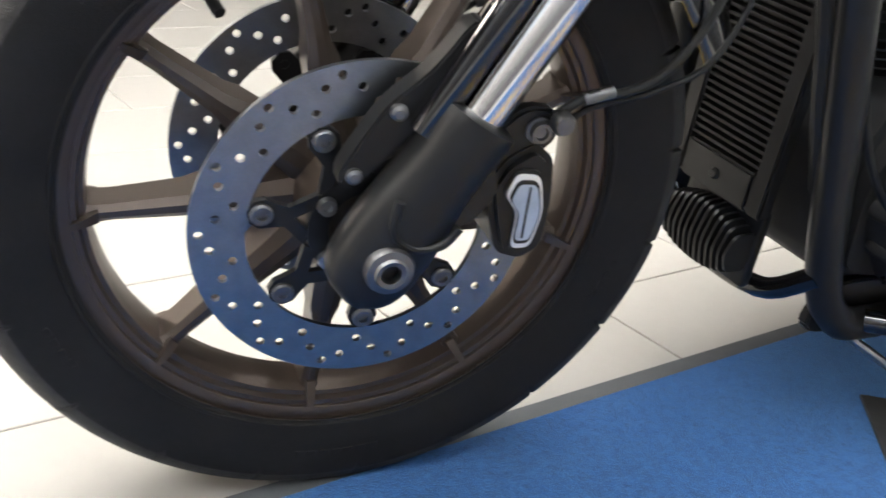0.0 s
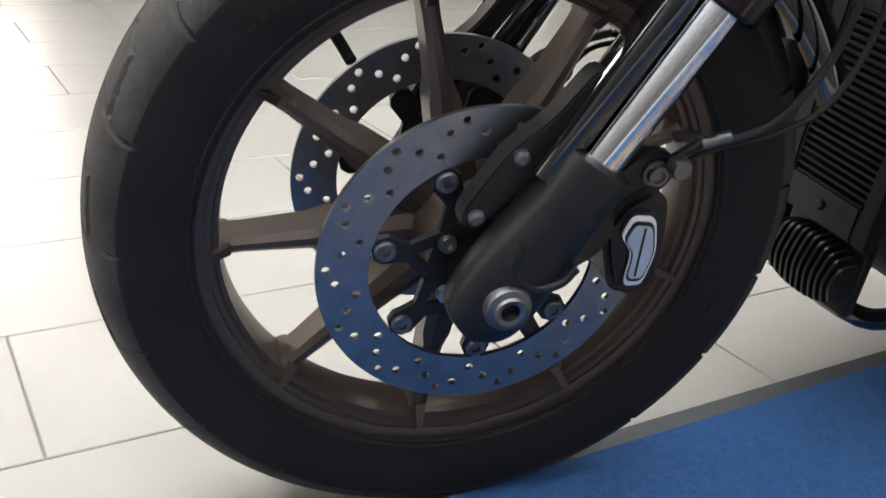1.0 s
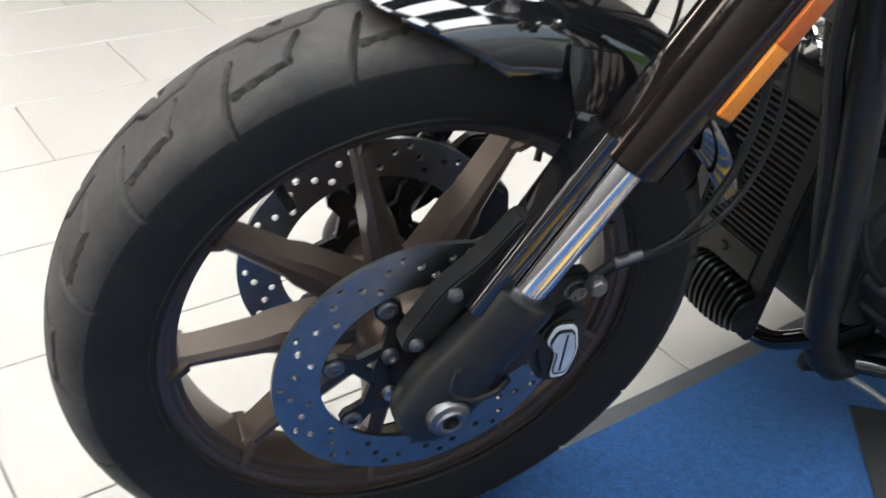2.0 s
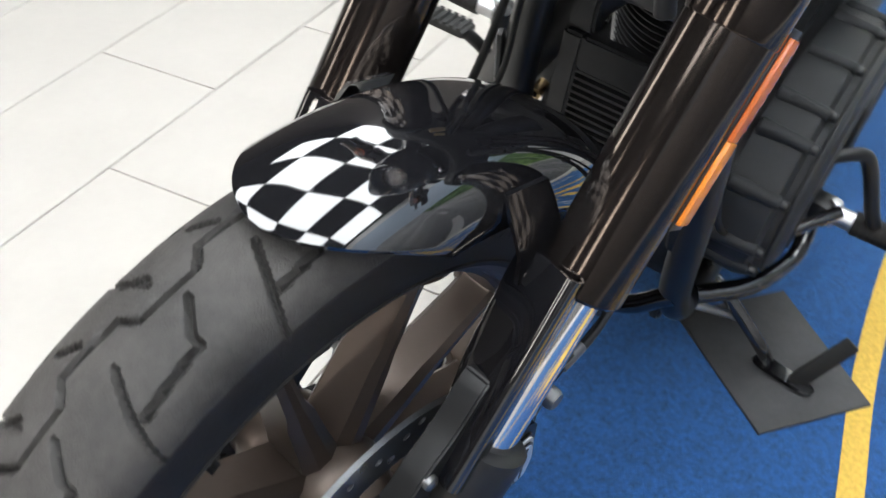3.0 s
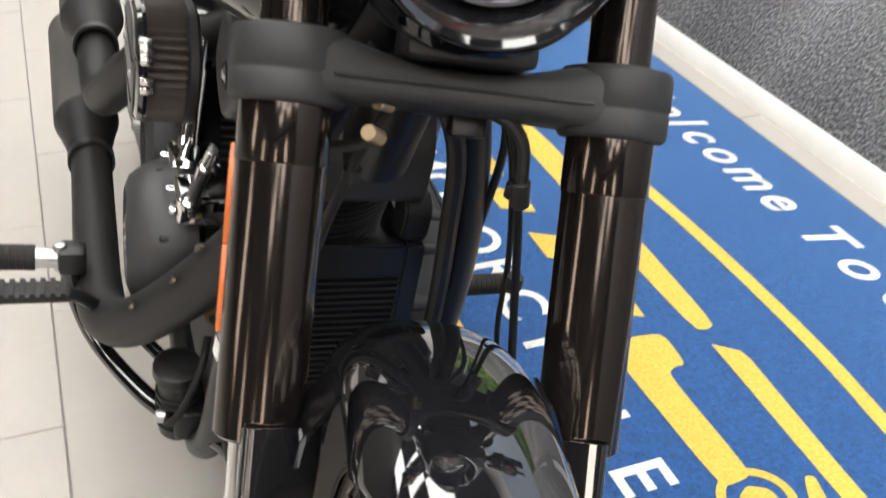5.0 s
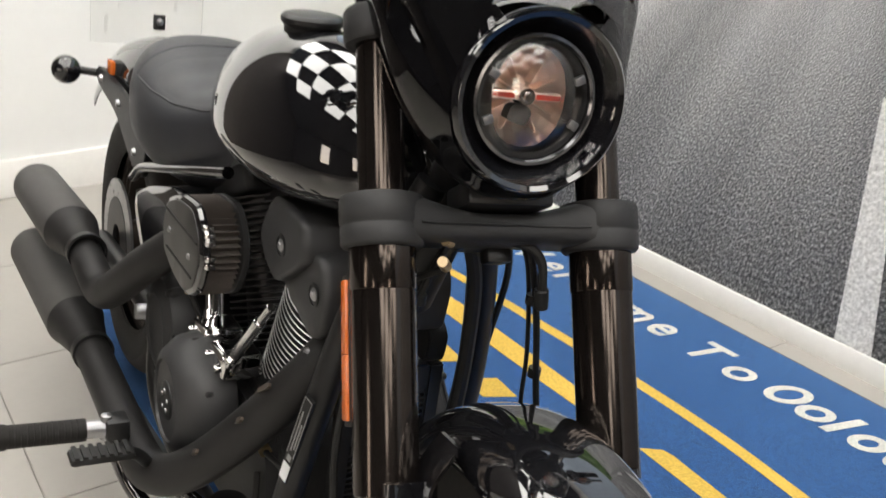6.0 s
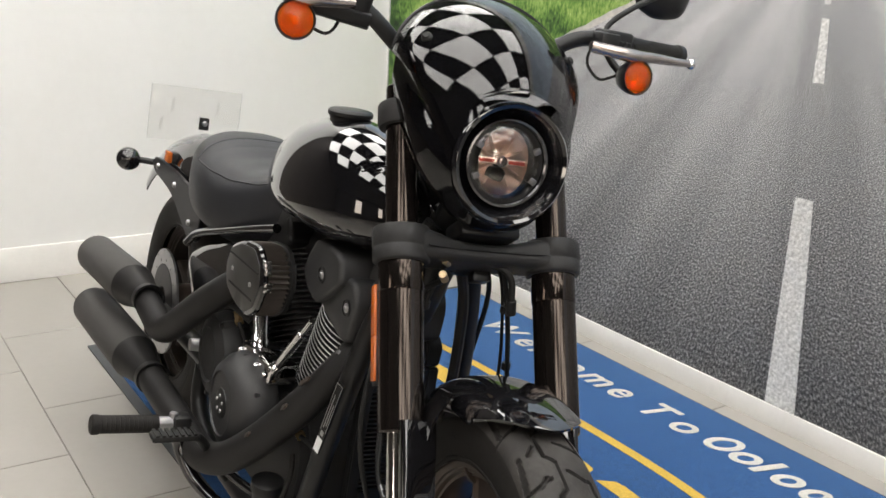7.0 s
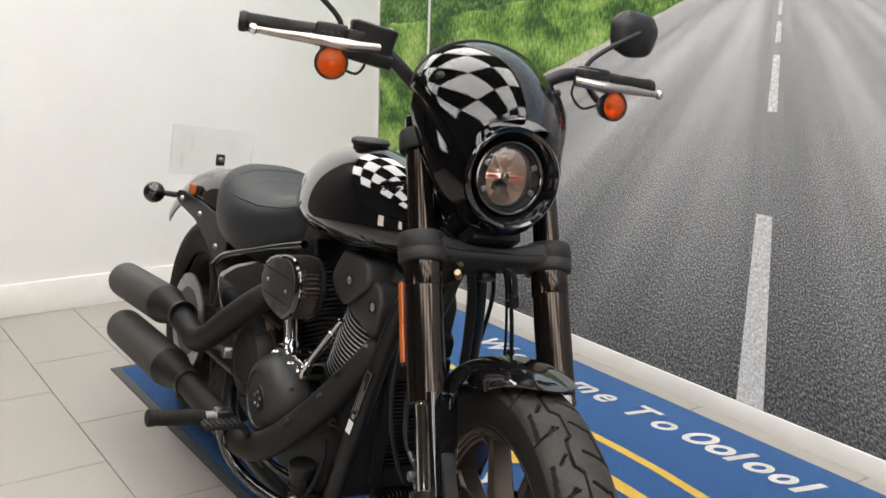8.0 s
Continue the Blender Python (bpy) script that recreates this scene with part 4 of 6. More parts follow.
visor = bmesh.new()
grid = [[visor.verts.new(visor_point(math.sin(radians(-90 + 180 * i / 72)), j / 28)) for j in range(29)] for i in range(1, 72)]
for a, b in zip(grid, grid[1:]):
    for j in range(28):
        visor.faces.new((a[j], b[j], b[j + 1], a[j + 1]))
bmesh.ops.solidify(visor, geom=visor.faces[:], thickness=0.004)
fairing = part("headlamp_fairing", visor, GLOSS, bike, "glossy black headlamp fairing with a domed visor", HEAD, 60)
for sg in (1, -1):
    low = [Vector(q) for q in smooth_path([tuple(crease(0.998)), (-0.383, 0.147, 0.735), (-0.362, 0.136, 0.685), (-0.330, 0.116, 0.630), (-0.292, 0.080, 0.580), (-0.270, 0.040, 0.557), (-0.262, 0.0, 0.552)], 6)]
    bound = [crease(0.40 + 0.598 * k / 14) for k in range(14)] + low
    rings = []
    for k, q in enumerate(bound):
        a = radians(58 - 58 * (k / 14) ** 0.7 if k < 14 else -90 * (k - 14) / (len(bound) - 15))
        c = Vector((-0.207 + 0.006 * math.sin(a), 0.0925 * math.cos(a), 0.648 + 0.0925 * math.sin(a)))
        out = Vector((0.45, math.cos(a), 0.6 * math.sin(a))).normalized()
        w = 0.0 if k < 15 else 0.016 * min(1.0, (k - 14) / 5)
        c.x -= 0.006 * max(0.0, min(1.0, (20 - k) / 8))
        ring = []
        for j in range(13):
            v = j / 12
            p = c.lerp(q, v) + out * w * math.sin(math.pi * v)
            ring.append((p.x, p.y * sg, p.z))
        rings.append(ring)
    fl = loft(rings, closed=False)
    bmesh.ops.solidify(fl, geom=fl.faces[:], thickness=0.0035)
    part("fairing_flank", fl, GLOSS, fairing, "glossy black side of the fairing", HEAD, 50)
    p = visor_point(0.74 * sg, 0.55, 0.001)
    clip = lathe([(0, 0.006), (0.005, 0.006), (0.007, 0.004), (0.006, 0.002), (0.0085, 0.0005), (0.0085, -0.004)], Matrix.Translation(p) @ Vector((0.6, 0.55 * sg, 0.62)).to_track_quat("Z", "Y").to_matrix().to_4x4(), 20)
    part("fairing_clip", clip, HOSE, fairing, "small black rubber fastener", HEAD)
part("screen_lip", tube([rear_edge(math.sin(radians(a))) for a in range(-84, 85, 12)], 0.0034, 8, 3), PLASTIC, fairing, "black rubber edge trim", HEAD)
part("instrument_housing", loft([[(x, y * k, 0.75 + z) for y, z in rounded([(-0.07, 0.0), (-0.06, 0.07), (0.06, 0.07), (0.07, 0.0)], 4)] for x, k in ((-0.50, 0.9), (-0.46, 1.05), (-0.40, 1.0))]), PLASTIC, bike, "black instrument housing behind the fairing", HEAD)

bar_pts = [(-0.425, 0.085, 0.765), (-0.43, 0.115, 0.788), (-0.43, 0.165, 0.826), (-0.435, 0.215, 0.848), (-0.450, 0.295, 0.853), (-0.482, 0.430, 0.848)]
BAR = FRONT @ pose(0, -0.030, 0)
for s in (1, -1):
    pts = [(x, abs(y) * s, z) for x, y, z in bar_pts]
    bar = part("handlebar", tube(pts, 0.0135, 16, 8), SATIN, bike, "satin black handlebar half", BAR)
    a, b = Vector(pts[3]), Vector(pts[5])
    d = (b - a).normalized()
    M_bar = Matrix.Translation(a) @ d.to_track_quat("Y", "Z").to_matrix().to_4x4()
    part("grip", rod(a + d * 0.10, b, 0.0170, seg=24), RUBBER, bar, "black rubber grip", BAR)
    part("grip_end", rod(b - d * 0.004, b + d * 0.012, 0.019, seg=24), SATIN, bar, "", BAR)
    part("switch_box", box(-0.022, 0.020, 0.035, 0.095, -0.022, 0.022, 0.006, 3), PLASTIC, bar, "black switch housing", BAR @ M_bar)
    for yy in (0.05, 0.066, 0.08):
        part("switch_button", box(-0.028 if s < 0 else 0.016, -0.018 if s < 0 else 0.026, yy - 0.005, yy + 0.005, -0.008, 0.006, 0.002), SATIN, bar, "", BAR @ M_bar)
    ahead = Vector((1, 0, 0))
    if s < 0:
        TANK = HEAD @ pose(-0.425, -0.232, 0.852, -7, 0, 0)
        part("brake_reservoir", loft([[(x * k, y * k2, z) for x, y in rounded([(-0.026, -0.040), (0.026, -0.040), (0.026, 0.046), (-0.026, 0.046)], 4)] for z, k, k2 in ((-0.022, 0.86, 0.92), (-0.010, 0.92, 0.95), (0.016, 1.0, 1.0), (0.020, 1.04, 1.03), (0.025, 1.03, 1.02), (0.028, 0.9, 0.93))]), SATIN, bar, "satin black brake fluid reservoir", TANK, 30)
        part("reservoir_body", loft([[(x, y, z) for x, z in rounded([(-0.020 * k, -0.046), (0.022 * k, -0.046), (0.026 * k, -0.020), (-0.022 * k, -0.020)], 3)] for y, k in ((-0.085, 0.5), (-0.075, 0.75), (-0.03, 1.0), (0.040, 1.0), (0.046, 0.9))]), SATIN, bar, "", TANK, 30)
        for y in (-0.030, 0.034):
            part("reservoir_screw", lathe([(0, 0.003), (0.003, 0.003), (0.0045, 0.001), (0.0045, -0.003)], TANK @ pose(0, y, 0.028), 12), STEEL, bar, "")
    part("lever_mount", box(-0.014, 0.03, -0.018, 0.018, -0.016, 0.016, 0.005), SATIN, bar, "", BAR @ Matrix.Translation(a + d * 0.03 + ahead * 0.02))
    lv = [a + d * -0.012 + ahead * 0.050 + Vector((0, 0, -0.010)), a + d * 0.06 + ahead * 0.072 + Vector((0, 0, -0.014)), a + d * 0.12 + ahead * 0.066 + Vector((0, 0, -0.012)), a + d * 0.17 + ahead * 0.062 + Vector((0, 0, -0.012)), a + d * 0.215 + ahead * 0.060 + Vector((0, 0, -0.011))]
    part("lever", tube(lv, [0.0088, 0.0118, 0.0092, 0.0075, 0.0060], 14, 6), BRUSHED, bar, "brushed metal lever", BAR)
    part("lever_ball", lathe([(0, -0.010), (0.005, -0.0085), (0.0085, -0.004), (0.0095, 0), (0.0085, 0.004), (0.005, 0.0085), (0, 0.010)], Matrix.Translation(lv[-1]), 18), CHROME, bar, "", BAR)
    c = Vector((-0.378, 0.2985 * s + (0.0 if s > 0 else 0.01), 0.800))
    IND = BAR @ Matrix.Translation(c) @ pose(0, 0, 0, 0, 84, 6 * s)
    ind = part("indicator", lathe([(0.0, -0.040), (0.014, -0.038), (0.024, -0.028), (0.0295, -0.012), (0.0305, 0.002), (0.029, 0.005), (0.0265, 0.003)], IND, 36), SATIN, bike, "round amber front indicator in a black housing")
    part("indicator_lens", lathe([(0, 0.012), (0.010, 0.0115), (0.018, 0.009), (0.0235, 0.004), (0.0262, 0.004), (0.0278, 0.001), (0.0278, -0.005), (0.0245, -0.005), (0.0225, 0.001), (0.016, 0.006), (0.0, 0.009)], IND, 36), AMBER, ind, "clear amber lens with a stepped rim")
    part("indicator_bowl", lathe([(0.0265, -0.004), (0.024, -0.010), (0.018, -0.018), (0.010, -0.023), (0.0, -0.0245)], IND, 20), mat("amber_lit_bowl", (0.95, 0.62, 0.30), 0.25, metal=0.9) if s > 0 else bpy.data.materials["amber_lit_bowl"], ind, "bright reflector bowl", None, 8)
    part("indicator_bulb", lathe([(0.0, -0.004), (0.005, -0.005), (0.0075, -0.009), (0.0065, -0.017), (0.0, -0.022)], IND, 20), mat("amber_bulb", (0.9, 0.45, 0.08), 0.2, metal=0.6) if s > 0 else bpy.data.materials["amber_bulb"], ind, "")
    part("indicator_stalk", tube([c + Vector((-0.03, -0.012 * s, 0.0)), c + Vector((-0.045, -0.03 * s, 0.018)), c + Vector((-0.055, -0.05 * s, 0.05))], 0.0065, 10, 4), SATIN, ind, "", BAR)
    part("indicator_wire", tube([c + Vector((-0.035, -0.02 * s, -0.004)), c + Vector((-0.03, -0.055 * s, -0.014)), c + Vector((-0.045, -0.075 * s, 0.01)), c + Vector((-0.05, -0.068 * s, 0.045))], 0.0026, 8, 5), RUBBER, ind, "", BAR)
    st = [a + d * 0.045 + Vector((-0.005, 0, 0.012)), a + d * 0.055 + Vector((-0.005, 0, 0.035)), a + d * 0.100 + Vector((0.002, 0, 0.070)), a + d * 0.168 + Vector((0.006, 0, 0.108))]
    mo = []
    for ky, kz in rounded([(-0.050, -0.030), (-0.055, 0.018), (-0.025, 0.042), (0.040, 0.040), (0.058, 0.010), (0.040, -0.036), (-0.01, -0.045)], 5):
        mo.append((ky * s, kz))
    mc_at = a + d * 0.172 + Vector((-0.018, 0, 0.106))
    mirror = part("mirror", loft([[(x, y * k, z * k) for y, z in mo] for x, k in ((-0.012, 1.05), (-0.010, 1.14), (-0.004, 1.16), (0.004, 1.10), (0.014, 0.88), (0.019, 0.55), (0.021, 0.25))]), SATIN, bike, "satin black handlebar mirror with a domed back", BAR @ Matrix.Translation(mc_at) @ pose(0, 0, 0, 0, -8, 10 * s), 50)
    part("mirror_stem", tube(st, 0.0052, 10, 6), SATIN, mirror, "", BAR)
part("riser", box(-0.455, -0.395, -0.10, 0.10, 0.735, 0.775, 0.008), SATIN, bike, "satin black handlebar riser", HEAD)

# ---- tank, seat and rear, in the frame of the bike ----
def superring(cx, cz, hw, up, dn, x, n=36, p=2.3, flat=0.0):
    out = []
    for k in range(n):
        a = 2 * math.pi * k / n
        c, s = math.cos(a), math.sin(a)
        y = hw * math.copysign(abs(c) ** (2 / p), c)
        z = (up if s > 0 else dn) * math.copysign(abs(s) ** (2 / p), s)
        out.append((x, cx + y, cz + z))
    return out


def body_of(rows, p=2.3, n=36, sub=4):
    """Skins super-elliptic sections (x, z, half width, up, down), with smooth steps between them."""
    v = [Vector((r[0], r[1], r[2])) for r in rows], [Vector((r[3], r[4], 0)) for r in rows]
    a, b = smooth_path(v[0], sub), smooth_path(v[1], sub)
    return loft([superring(0, q.y, max(0.004, q.z), max(0.004, w.x), max(0.004, w.y), q.x, n, p) for q, w in zip(a, b)])


def lobe(cy, hw, up, dn, x0, x1, p):
    """A blunt teardrop along x between x0 (front) and x1, middle at cy."""
    rings = []
    for k in range(45):
        q = math.cos(math.pi * k / 44)
        x = -0.60 + ((x0 + 0.60) * q if q > 0 else (0.60 + x1) * -q)
        e = max(0.02, (1 - abs(q) ** 2.0) ** 0.5)
        rings.append(superring(cy * (0.55 + 0.45 * e), 0.848 - 0.035 * max(0.0, -q) ** 1.5, hw * e, up * e, dn * e, x, 56, p))
    return loft(rings)


tank = part("fuel_tank", lobe(0.0, 0.11, 0.132, 0.070, -0.345, -0.92, 2.3), GLOSS, bike, "glossy black two-lobed fuel tank", BIKE, 70)
for s in (1, -1):
    part("tank_lobe", lobe(0.078 * s, 0.112, 0.143, 0.075, -0.362, -0.925, 2.1), GLOSS, tank, "", BIKE, 70)
part("filler_cap", lathe([(0, 0.016), (0.033, 0.016), (0.038, 0.0145), (0.041, 0.011), (0.041, 0.005), (0.038, 0.002), (0.036, -0.002), (0.036, -0.03)], BIKE @ pose(-0.612, -0.090, 0.988, 2, 1, 0), 48), SATIN, tank, "flat black filler cap")
part("tank_console", loft([[(x, y * k, z) for y, z in ((-0.045, 0.95), (-0.038, 0.992 + dz), (0.0, 1.0 + dz), (0.038, 0.992 + dz), (0.045, 0.95))] for x, k, dz in ((-0.44, 0.7, -0.025), (-0.50, 1.0, -0.012), (-0.60, 1.1, -0.012), (-0.72, 1.0, -0.03), (-0.80, 0.7, -0.055))]), SATIN, tank, "slim black tank console", BIKE)
SEAT = ((-0.865, 0.80, 0.03, 0.03, 0.05), (-0.89, 0.785, 0.085, 0.055, 0.085), (-0.97, 0.752, 0.128, 0.066, 0.105), (-1.07, 0.730, 0.156, 0.076, 0.113), (-1.17, 0.724, 0.170, 0.090, 0.114), (-1.25, 0.728, 0.169, 0.106, 0.118), (-1.32, 0.736, 0.158, 0.111, 0.124), (-1.385, 0.745, 0.132, 0.102, 0.126), (-1.425, 0.748, 0.088, 0.078, 0.10), (-1.442, 0.748, 0.03, 0.02, 0.03))


def seat_section(x):
    """Centre height, half width, up and down of the seat at x."""
    for a, b in zip(SEAT, SEAT[1:]):
        if b[0] <= x <= a[0]:
            k = (a[0] - x) / (a[0] - b[0])
            return [a[i] + (b[i] - a[i]) * k for i in range(1, 5)]
    return SEAT[-1][1:]


def seat_at(x, a, lift=0.0):
    """A place on the seat's skin: a degrees round its section from the right flank (180) over the top (90)."""
    z, w, up, dn = seat_section(x)
    c, s = math.cos(radians(a)), math.sin(radians(a))
    return (x, (w + lift) * math.copysign(abs(c) ** (2 / 2.7), c), z + (up + lift) * abs(s) ** (2 / 2.7))


seat = part("seat", body_of(SEAT, 2.7, 48, 6), LEATHER, bike, "black stitched vinyl solo seat with a raised rear", BIKE, 60)
for a in (24, 156):
    part("seam", tube([seat_at(-0.93 - 0.0365 * k, a + (90 - a) * 0.10 * math.sin(k / 9 * 3.1), 0.0008) for k in range(10)], 0.0019, 6, 3), LEATHER, seat, "raised stitched seam along the flank", BIKE)
part("seam", tube([seat_at(-1.262 - 0.03 * math.sin(radians(k * 12)), 12 * k, 0.0008) for k in range(2, 14)], 0.0019, 6, 3), LEATHER, seat, "raised stitched seam across the seat", BIKE)
pad = []
for k in range(13):
    x = -0.965 - 0.0235 * k
    e = 0.004 * math.sin(math.pi * k / 12) ** 0.5
    pad.append([seat_at(x, a, e * max(0.0, math.sin(math.pi * (a - 38) / 104)) ** 0.5 - 0.0006) for a in range(38, 143, 8)])
part("seat_pad", loft(pad, closed=False), LEATHER, seat, "slightly raised smooth seat panel", BIKE, 60)

RW = BIKE @ pose(-1.615, 0, 0.325)
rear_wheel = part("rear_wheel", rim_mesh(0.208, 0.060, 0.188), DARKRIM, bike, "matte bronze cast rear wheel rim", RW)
part("tyre", tyre_mesh(0.325, 0.178, 0.21, lambda a, y: 0.0, 160), (RUBBER, TREAD), rear_wheel, "fat black rear tyre", RW)
for k in range(9):
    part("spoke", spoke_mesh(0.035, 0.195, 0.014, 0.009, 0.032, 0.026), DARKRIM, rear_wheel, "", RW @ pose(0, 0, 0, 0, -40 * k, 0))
part("hub", lathe([(0, 0.09), (0.045, 0.09), (0.05, 0.05), (0.05, -0.05), (0.045, -0.09), (0, -0.09)], RW @ YROT, 40), BRONZE, rear_wheel, "")
part("brake_disc", ring_plate(0.10, 0.146, 0.006, DISC_HOLES[::2], seg=90), STEEL, rear_wheel, "bright drilled rear brake disc", RW @ pose(0, -0.105, 0))
part("disc_carrier", lathe([(0.04, 0.004), (0.104, 0.004), (0.104, -0.004), (0.04, -0.004)], RW @ pose(0, -0.105, 0) @ YROT, 40, closed=True), SATIN, rear_wheel, "")
rear_guard = part("rear_mudguard", arch(0.462, 48, 135, 0.118, 0.105, 50, 20, 0.004), GLOSS, bike, "glossy black bobbed rear mudguard", BIKE @ pose(-1.615, 0, 0.335), 60)
for s in (1, -1):
    strut = part("fender_strut", slab(rounded([(-1.27, 0.66), (-1.29, 0.575), (-1.36, 0.565), (-1.55, 0.645), (-1.74, 0.665), (-1.775, 0.69), (-1.74, 0.71), (-1.53, 0.705), (-1.36, 0.69)], 4), 0.122 * s, 0.134 * s, 0.003), SATIN, bike, "black rear mudguard strut", BIKE)
    for x, z in ((-1.36, 0.61), (-1.52, 0.672), (-1.70, 0.688)):
        part("strut_bolt", lathe([(0, -0.007 * s), (0.006, -0.007 * s), (0.008, -0.004 * s), (0.0085, 0)], Matrix.Translation((x, 0.134 * s, z)) @ YROT, 16), STEEL, strut, "", BIKE)
    rs = part("rear_indicator", lathe([(0, -0.036), (0.014, -0.034), (0.026, -0.024), (0.033, -0.006), (0.033, 0.008), (0.026, 0.026), (0.014, 0.034), (0, 0.036)], BIKE @ pose(-1.80, 0.195 * s, 0.685, 0, 90, 0), 32), GLOSS, bike, "glossy black ball-shaped rear indicator", None, 60)
    part("indicator_stalk", rod((-1.775, 0.130 * s, 0.685), (-1.80, 0.170 * s, 0.685), 0.009), SATIN, rs, "", BIKE)
    mk = part("side_marker", box(-1.648, -1.604, 0.112 * s - 0.012, 0.112 * s + 0.012, 0.712, 0.742, 0.004), PLASTIC, rear_guard, "black base of the side marker", BIKE)
    part("marker_lens", box(-1.652, -1.612, 0.129 * s - 0.006, 0.129 * s + 0.006, 0.712, 0.742, 0.003), REFLECT, mk, "small amber lens", BIKE)
    part("swingarm", tube([(-1.10, 0.12 * s, 0.34), (-1.35, 0.135 * s, 0.34), (-1.63, 0.14 * s, 0.325)], [0.028, 0.024, 0.024], 14, 4), SATIN, bike, "black swingarm tube", BIKE)
    part("seat_rail", tube([(-0.80, 0.125 * s, 0.735), (-0.93, 0.138 * s, 0.70), (-1.063, 0.14 * s, 0.664), (-1.259, 0.14 * s, 0.608), (-1.337, 0.14 * s, 0.565)], 0.010, 12, 5), GLOSS, bike, "glossy black rail under the seat", BIKE)
    cover = part("side_cover", loft([[(-1.08 + (x + 1.08) * k, y * s, 0.57 + (z - 0.57) * k) for x, z in rounded([(-0.885, 0.648), (-0.885, 0.565), (-1.04, 0.508), (-1.165, 0.455), (-1.222, 0.470), (-1.272, 0.530), (-1.262, 0.558), (-1.154, 0.607), (-0.985, 0.657)], 5)] for y, k in ((0.10, 1.0), (0.142, 1.0), (0.149, 0.985), (0.153, 0.955), (0.1555, 0.88), (0.157, 0.70), (0.1578, 0.4), (0.158, 0.15))]), GLOSS, bike, "glossy black side cover", BIKE)
    for x, z in ((-1.240, 0.546), (-1.222, 0.500)):
        part("cover_screw", lathe([(0, 0.005), (0.004, 0.005), (0.006, 0.003), (0.006, -0.004)], BIKE @ pose(x, 0.150 * s, z, -90 * s, 0, 0), 14), STEEL, cover, "")
holder = part("plate_holder", box(-1.905, -1.90, -0.125, 0.145, 0.735, 0.895, 0.001), ACRYLIC, bike, "clear acrylic rectangle standing on the rear mudguard", BIKE)
for y, z in ((-0.06, 0.84), (0.075, 0.84), (-0.09, 0.78)):
    part("tape_strip", box(-1.898, -1.896, y - 0.004, y + 0.004, z - 0.018, z + 0.022), mat("grey_tape", (0.55, 0.55, 0.53), 0.6) if y == -0.06 else bpy.data.materials["grey_tape"], holder, "", BIKE)
part("holder_bracket", box(-1.898, -1.885, 0.022, 0.050, 0.775, 0.812, 0.003), PLASTIC, holder, "black mounting block", BIKE)
part("holder_bolt", lathe([(0, 0.008), (0.005, 0.008), (0.008, 0.004), (0.009, 0)], BIKE @ pose(-1.886, 0.036, 0.795, 0, 90, 0), 16), STEEL, holder, "")
part("holder_foot", box(-1.90, -1.80, -0.03, 0.06, 0.735, 0.742, 0.002), PLASTIC, holder, "", BIKE)

# ---- engine ----
engine = part("crankcase", slab(rounded([(-0.53, 0.22), (-0.51, 0.36), (-0.56, 0.45), (-0.85, 0.46), (-1.08, 0.50), (-1.16, 0.42), (-1.12, 0.24), (-0.8, 0.19)], 4), -0.125, 0.12, 0.02), MATTE, bike, "matte black V-twin engine crankcase", BIKE)


def cylinder(base, tip, bright):
    """A finned cylinder with its head; bright adds machined fin edges with painted highlights."""
    m = along(base, tip)
    h = (Vector(tip) - Vector(base)).length
    prof = [(0.0, 0.0), (0.062, 0.0)]
    n = 23
    step = h * 0.66 / n
    for k in range(n):
        z = 0.012 + step * k
        prof += [(0.062, z), (0.089, z + 0.001), (0.089, z + 0.0035), (0.062, z + 0.0045)]
    prof += [(0.062, h * 0.70), (0.0, h * 0.70)]
    part("cylinder", lathe(prof, m, 48), FINS, engine, "black finned cylinder with machined fin edges", BIKE, 25)
    # machined edges, their highlight painted as bright arcs on the right side only
    if bright:
        o = m.to_3x3().inverted() @ Vector((-0.05, -1, 0))
        side = math.atan2(o.y, o.x)
        for k in range(n):
            z = 0.0122 + step * k
            part("fin_edge", tube([(0.0892 * math.cos(side + radians(g)), 0.0892 * math.sin(side + radians(g)), z + 0.0023) for g in range(-44, 45, 4)], 0.0010, 6, 1), FINEDGE, engine, "", BIKE @ m)
    part("cylinder_head", box(-0.082, 0.082, -0.095, 0.095, h * 0.68, h * 0.84, 0.012, 3), SATIN, engine, "", BIKE @ m)
    rc = loft([[(x * k, y * k2, z) for x, y in rounded([(-0.085, -0.118), (0.085, -0.118), (0.085, 0.115), (-0.085, 0.115)], 5)] for z, k, k2 in ((h * 0.80, 1, 1), (h * 0.93, 0.98, 0.98), (h * 0.99, 0.8, 0.86), (h * 1.0, 0.6, 0.7))])
    part("rocker_cover", rc, HEADGREY, engine, "dark grey rocker cover", BIKE @ m, 40)


cylinder((-0.68, 0, 0.42), (-0.525, 0, 0.785), True)
cylinder((-0.80, 0, 0.42), (-0.965, 0, 0.77), False)


def head_panel(outline, y, label):
    """A moulded panel of the front head, its rounded face at depth y."""
    cx = sum(q[0] for q in outline) / len(outline)
    cz = sum(q[1] for q in outline) / len(outline)
    pts = rounded(outline, 5)
    return part("head_panel", loft([[(cx + (x - cx) * k, -yy, cz + (z - cz) * k) for x, z in pts] for yy, k in ((-0.06, 1.0), (y - 0.012, 1.0), (y - 0.004, 0.97), (y - 0.001, 0.92), (y, 0.86), (y + 0.001, 0.4))]), HEADGREY, engine, label, BIKE, 40)


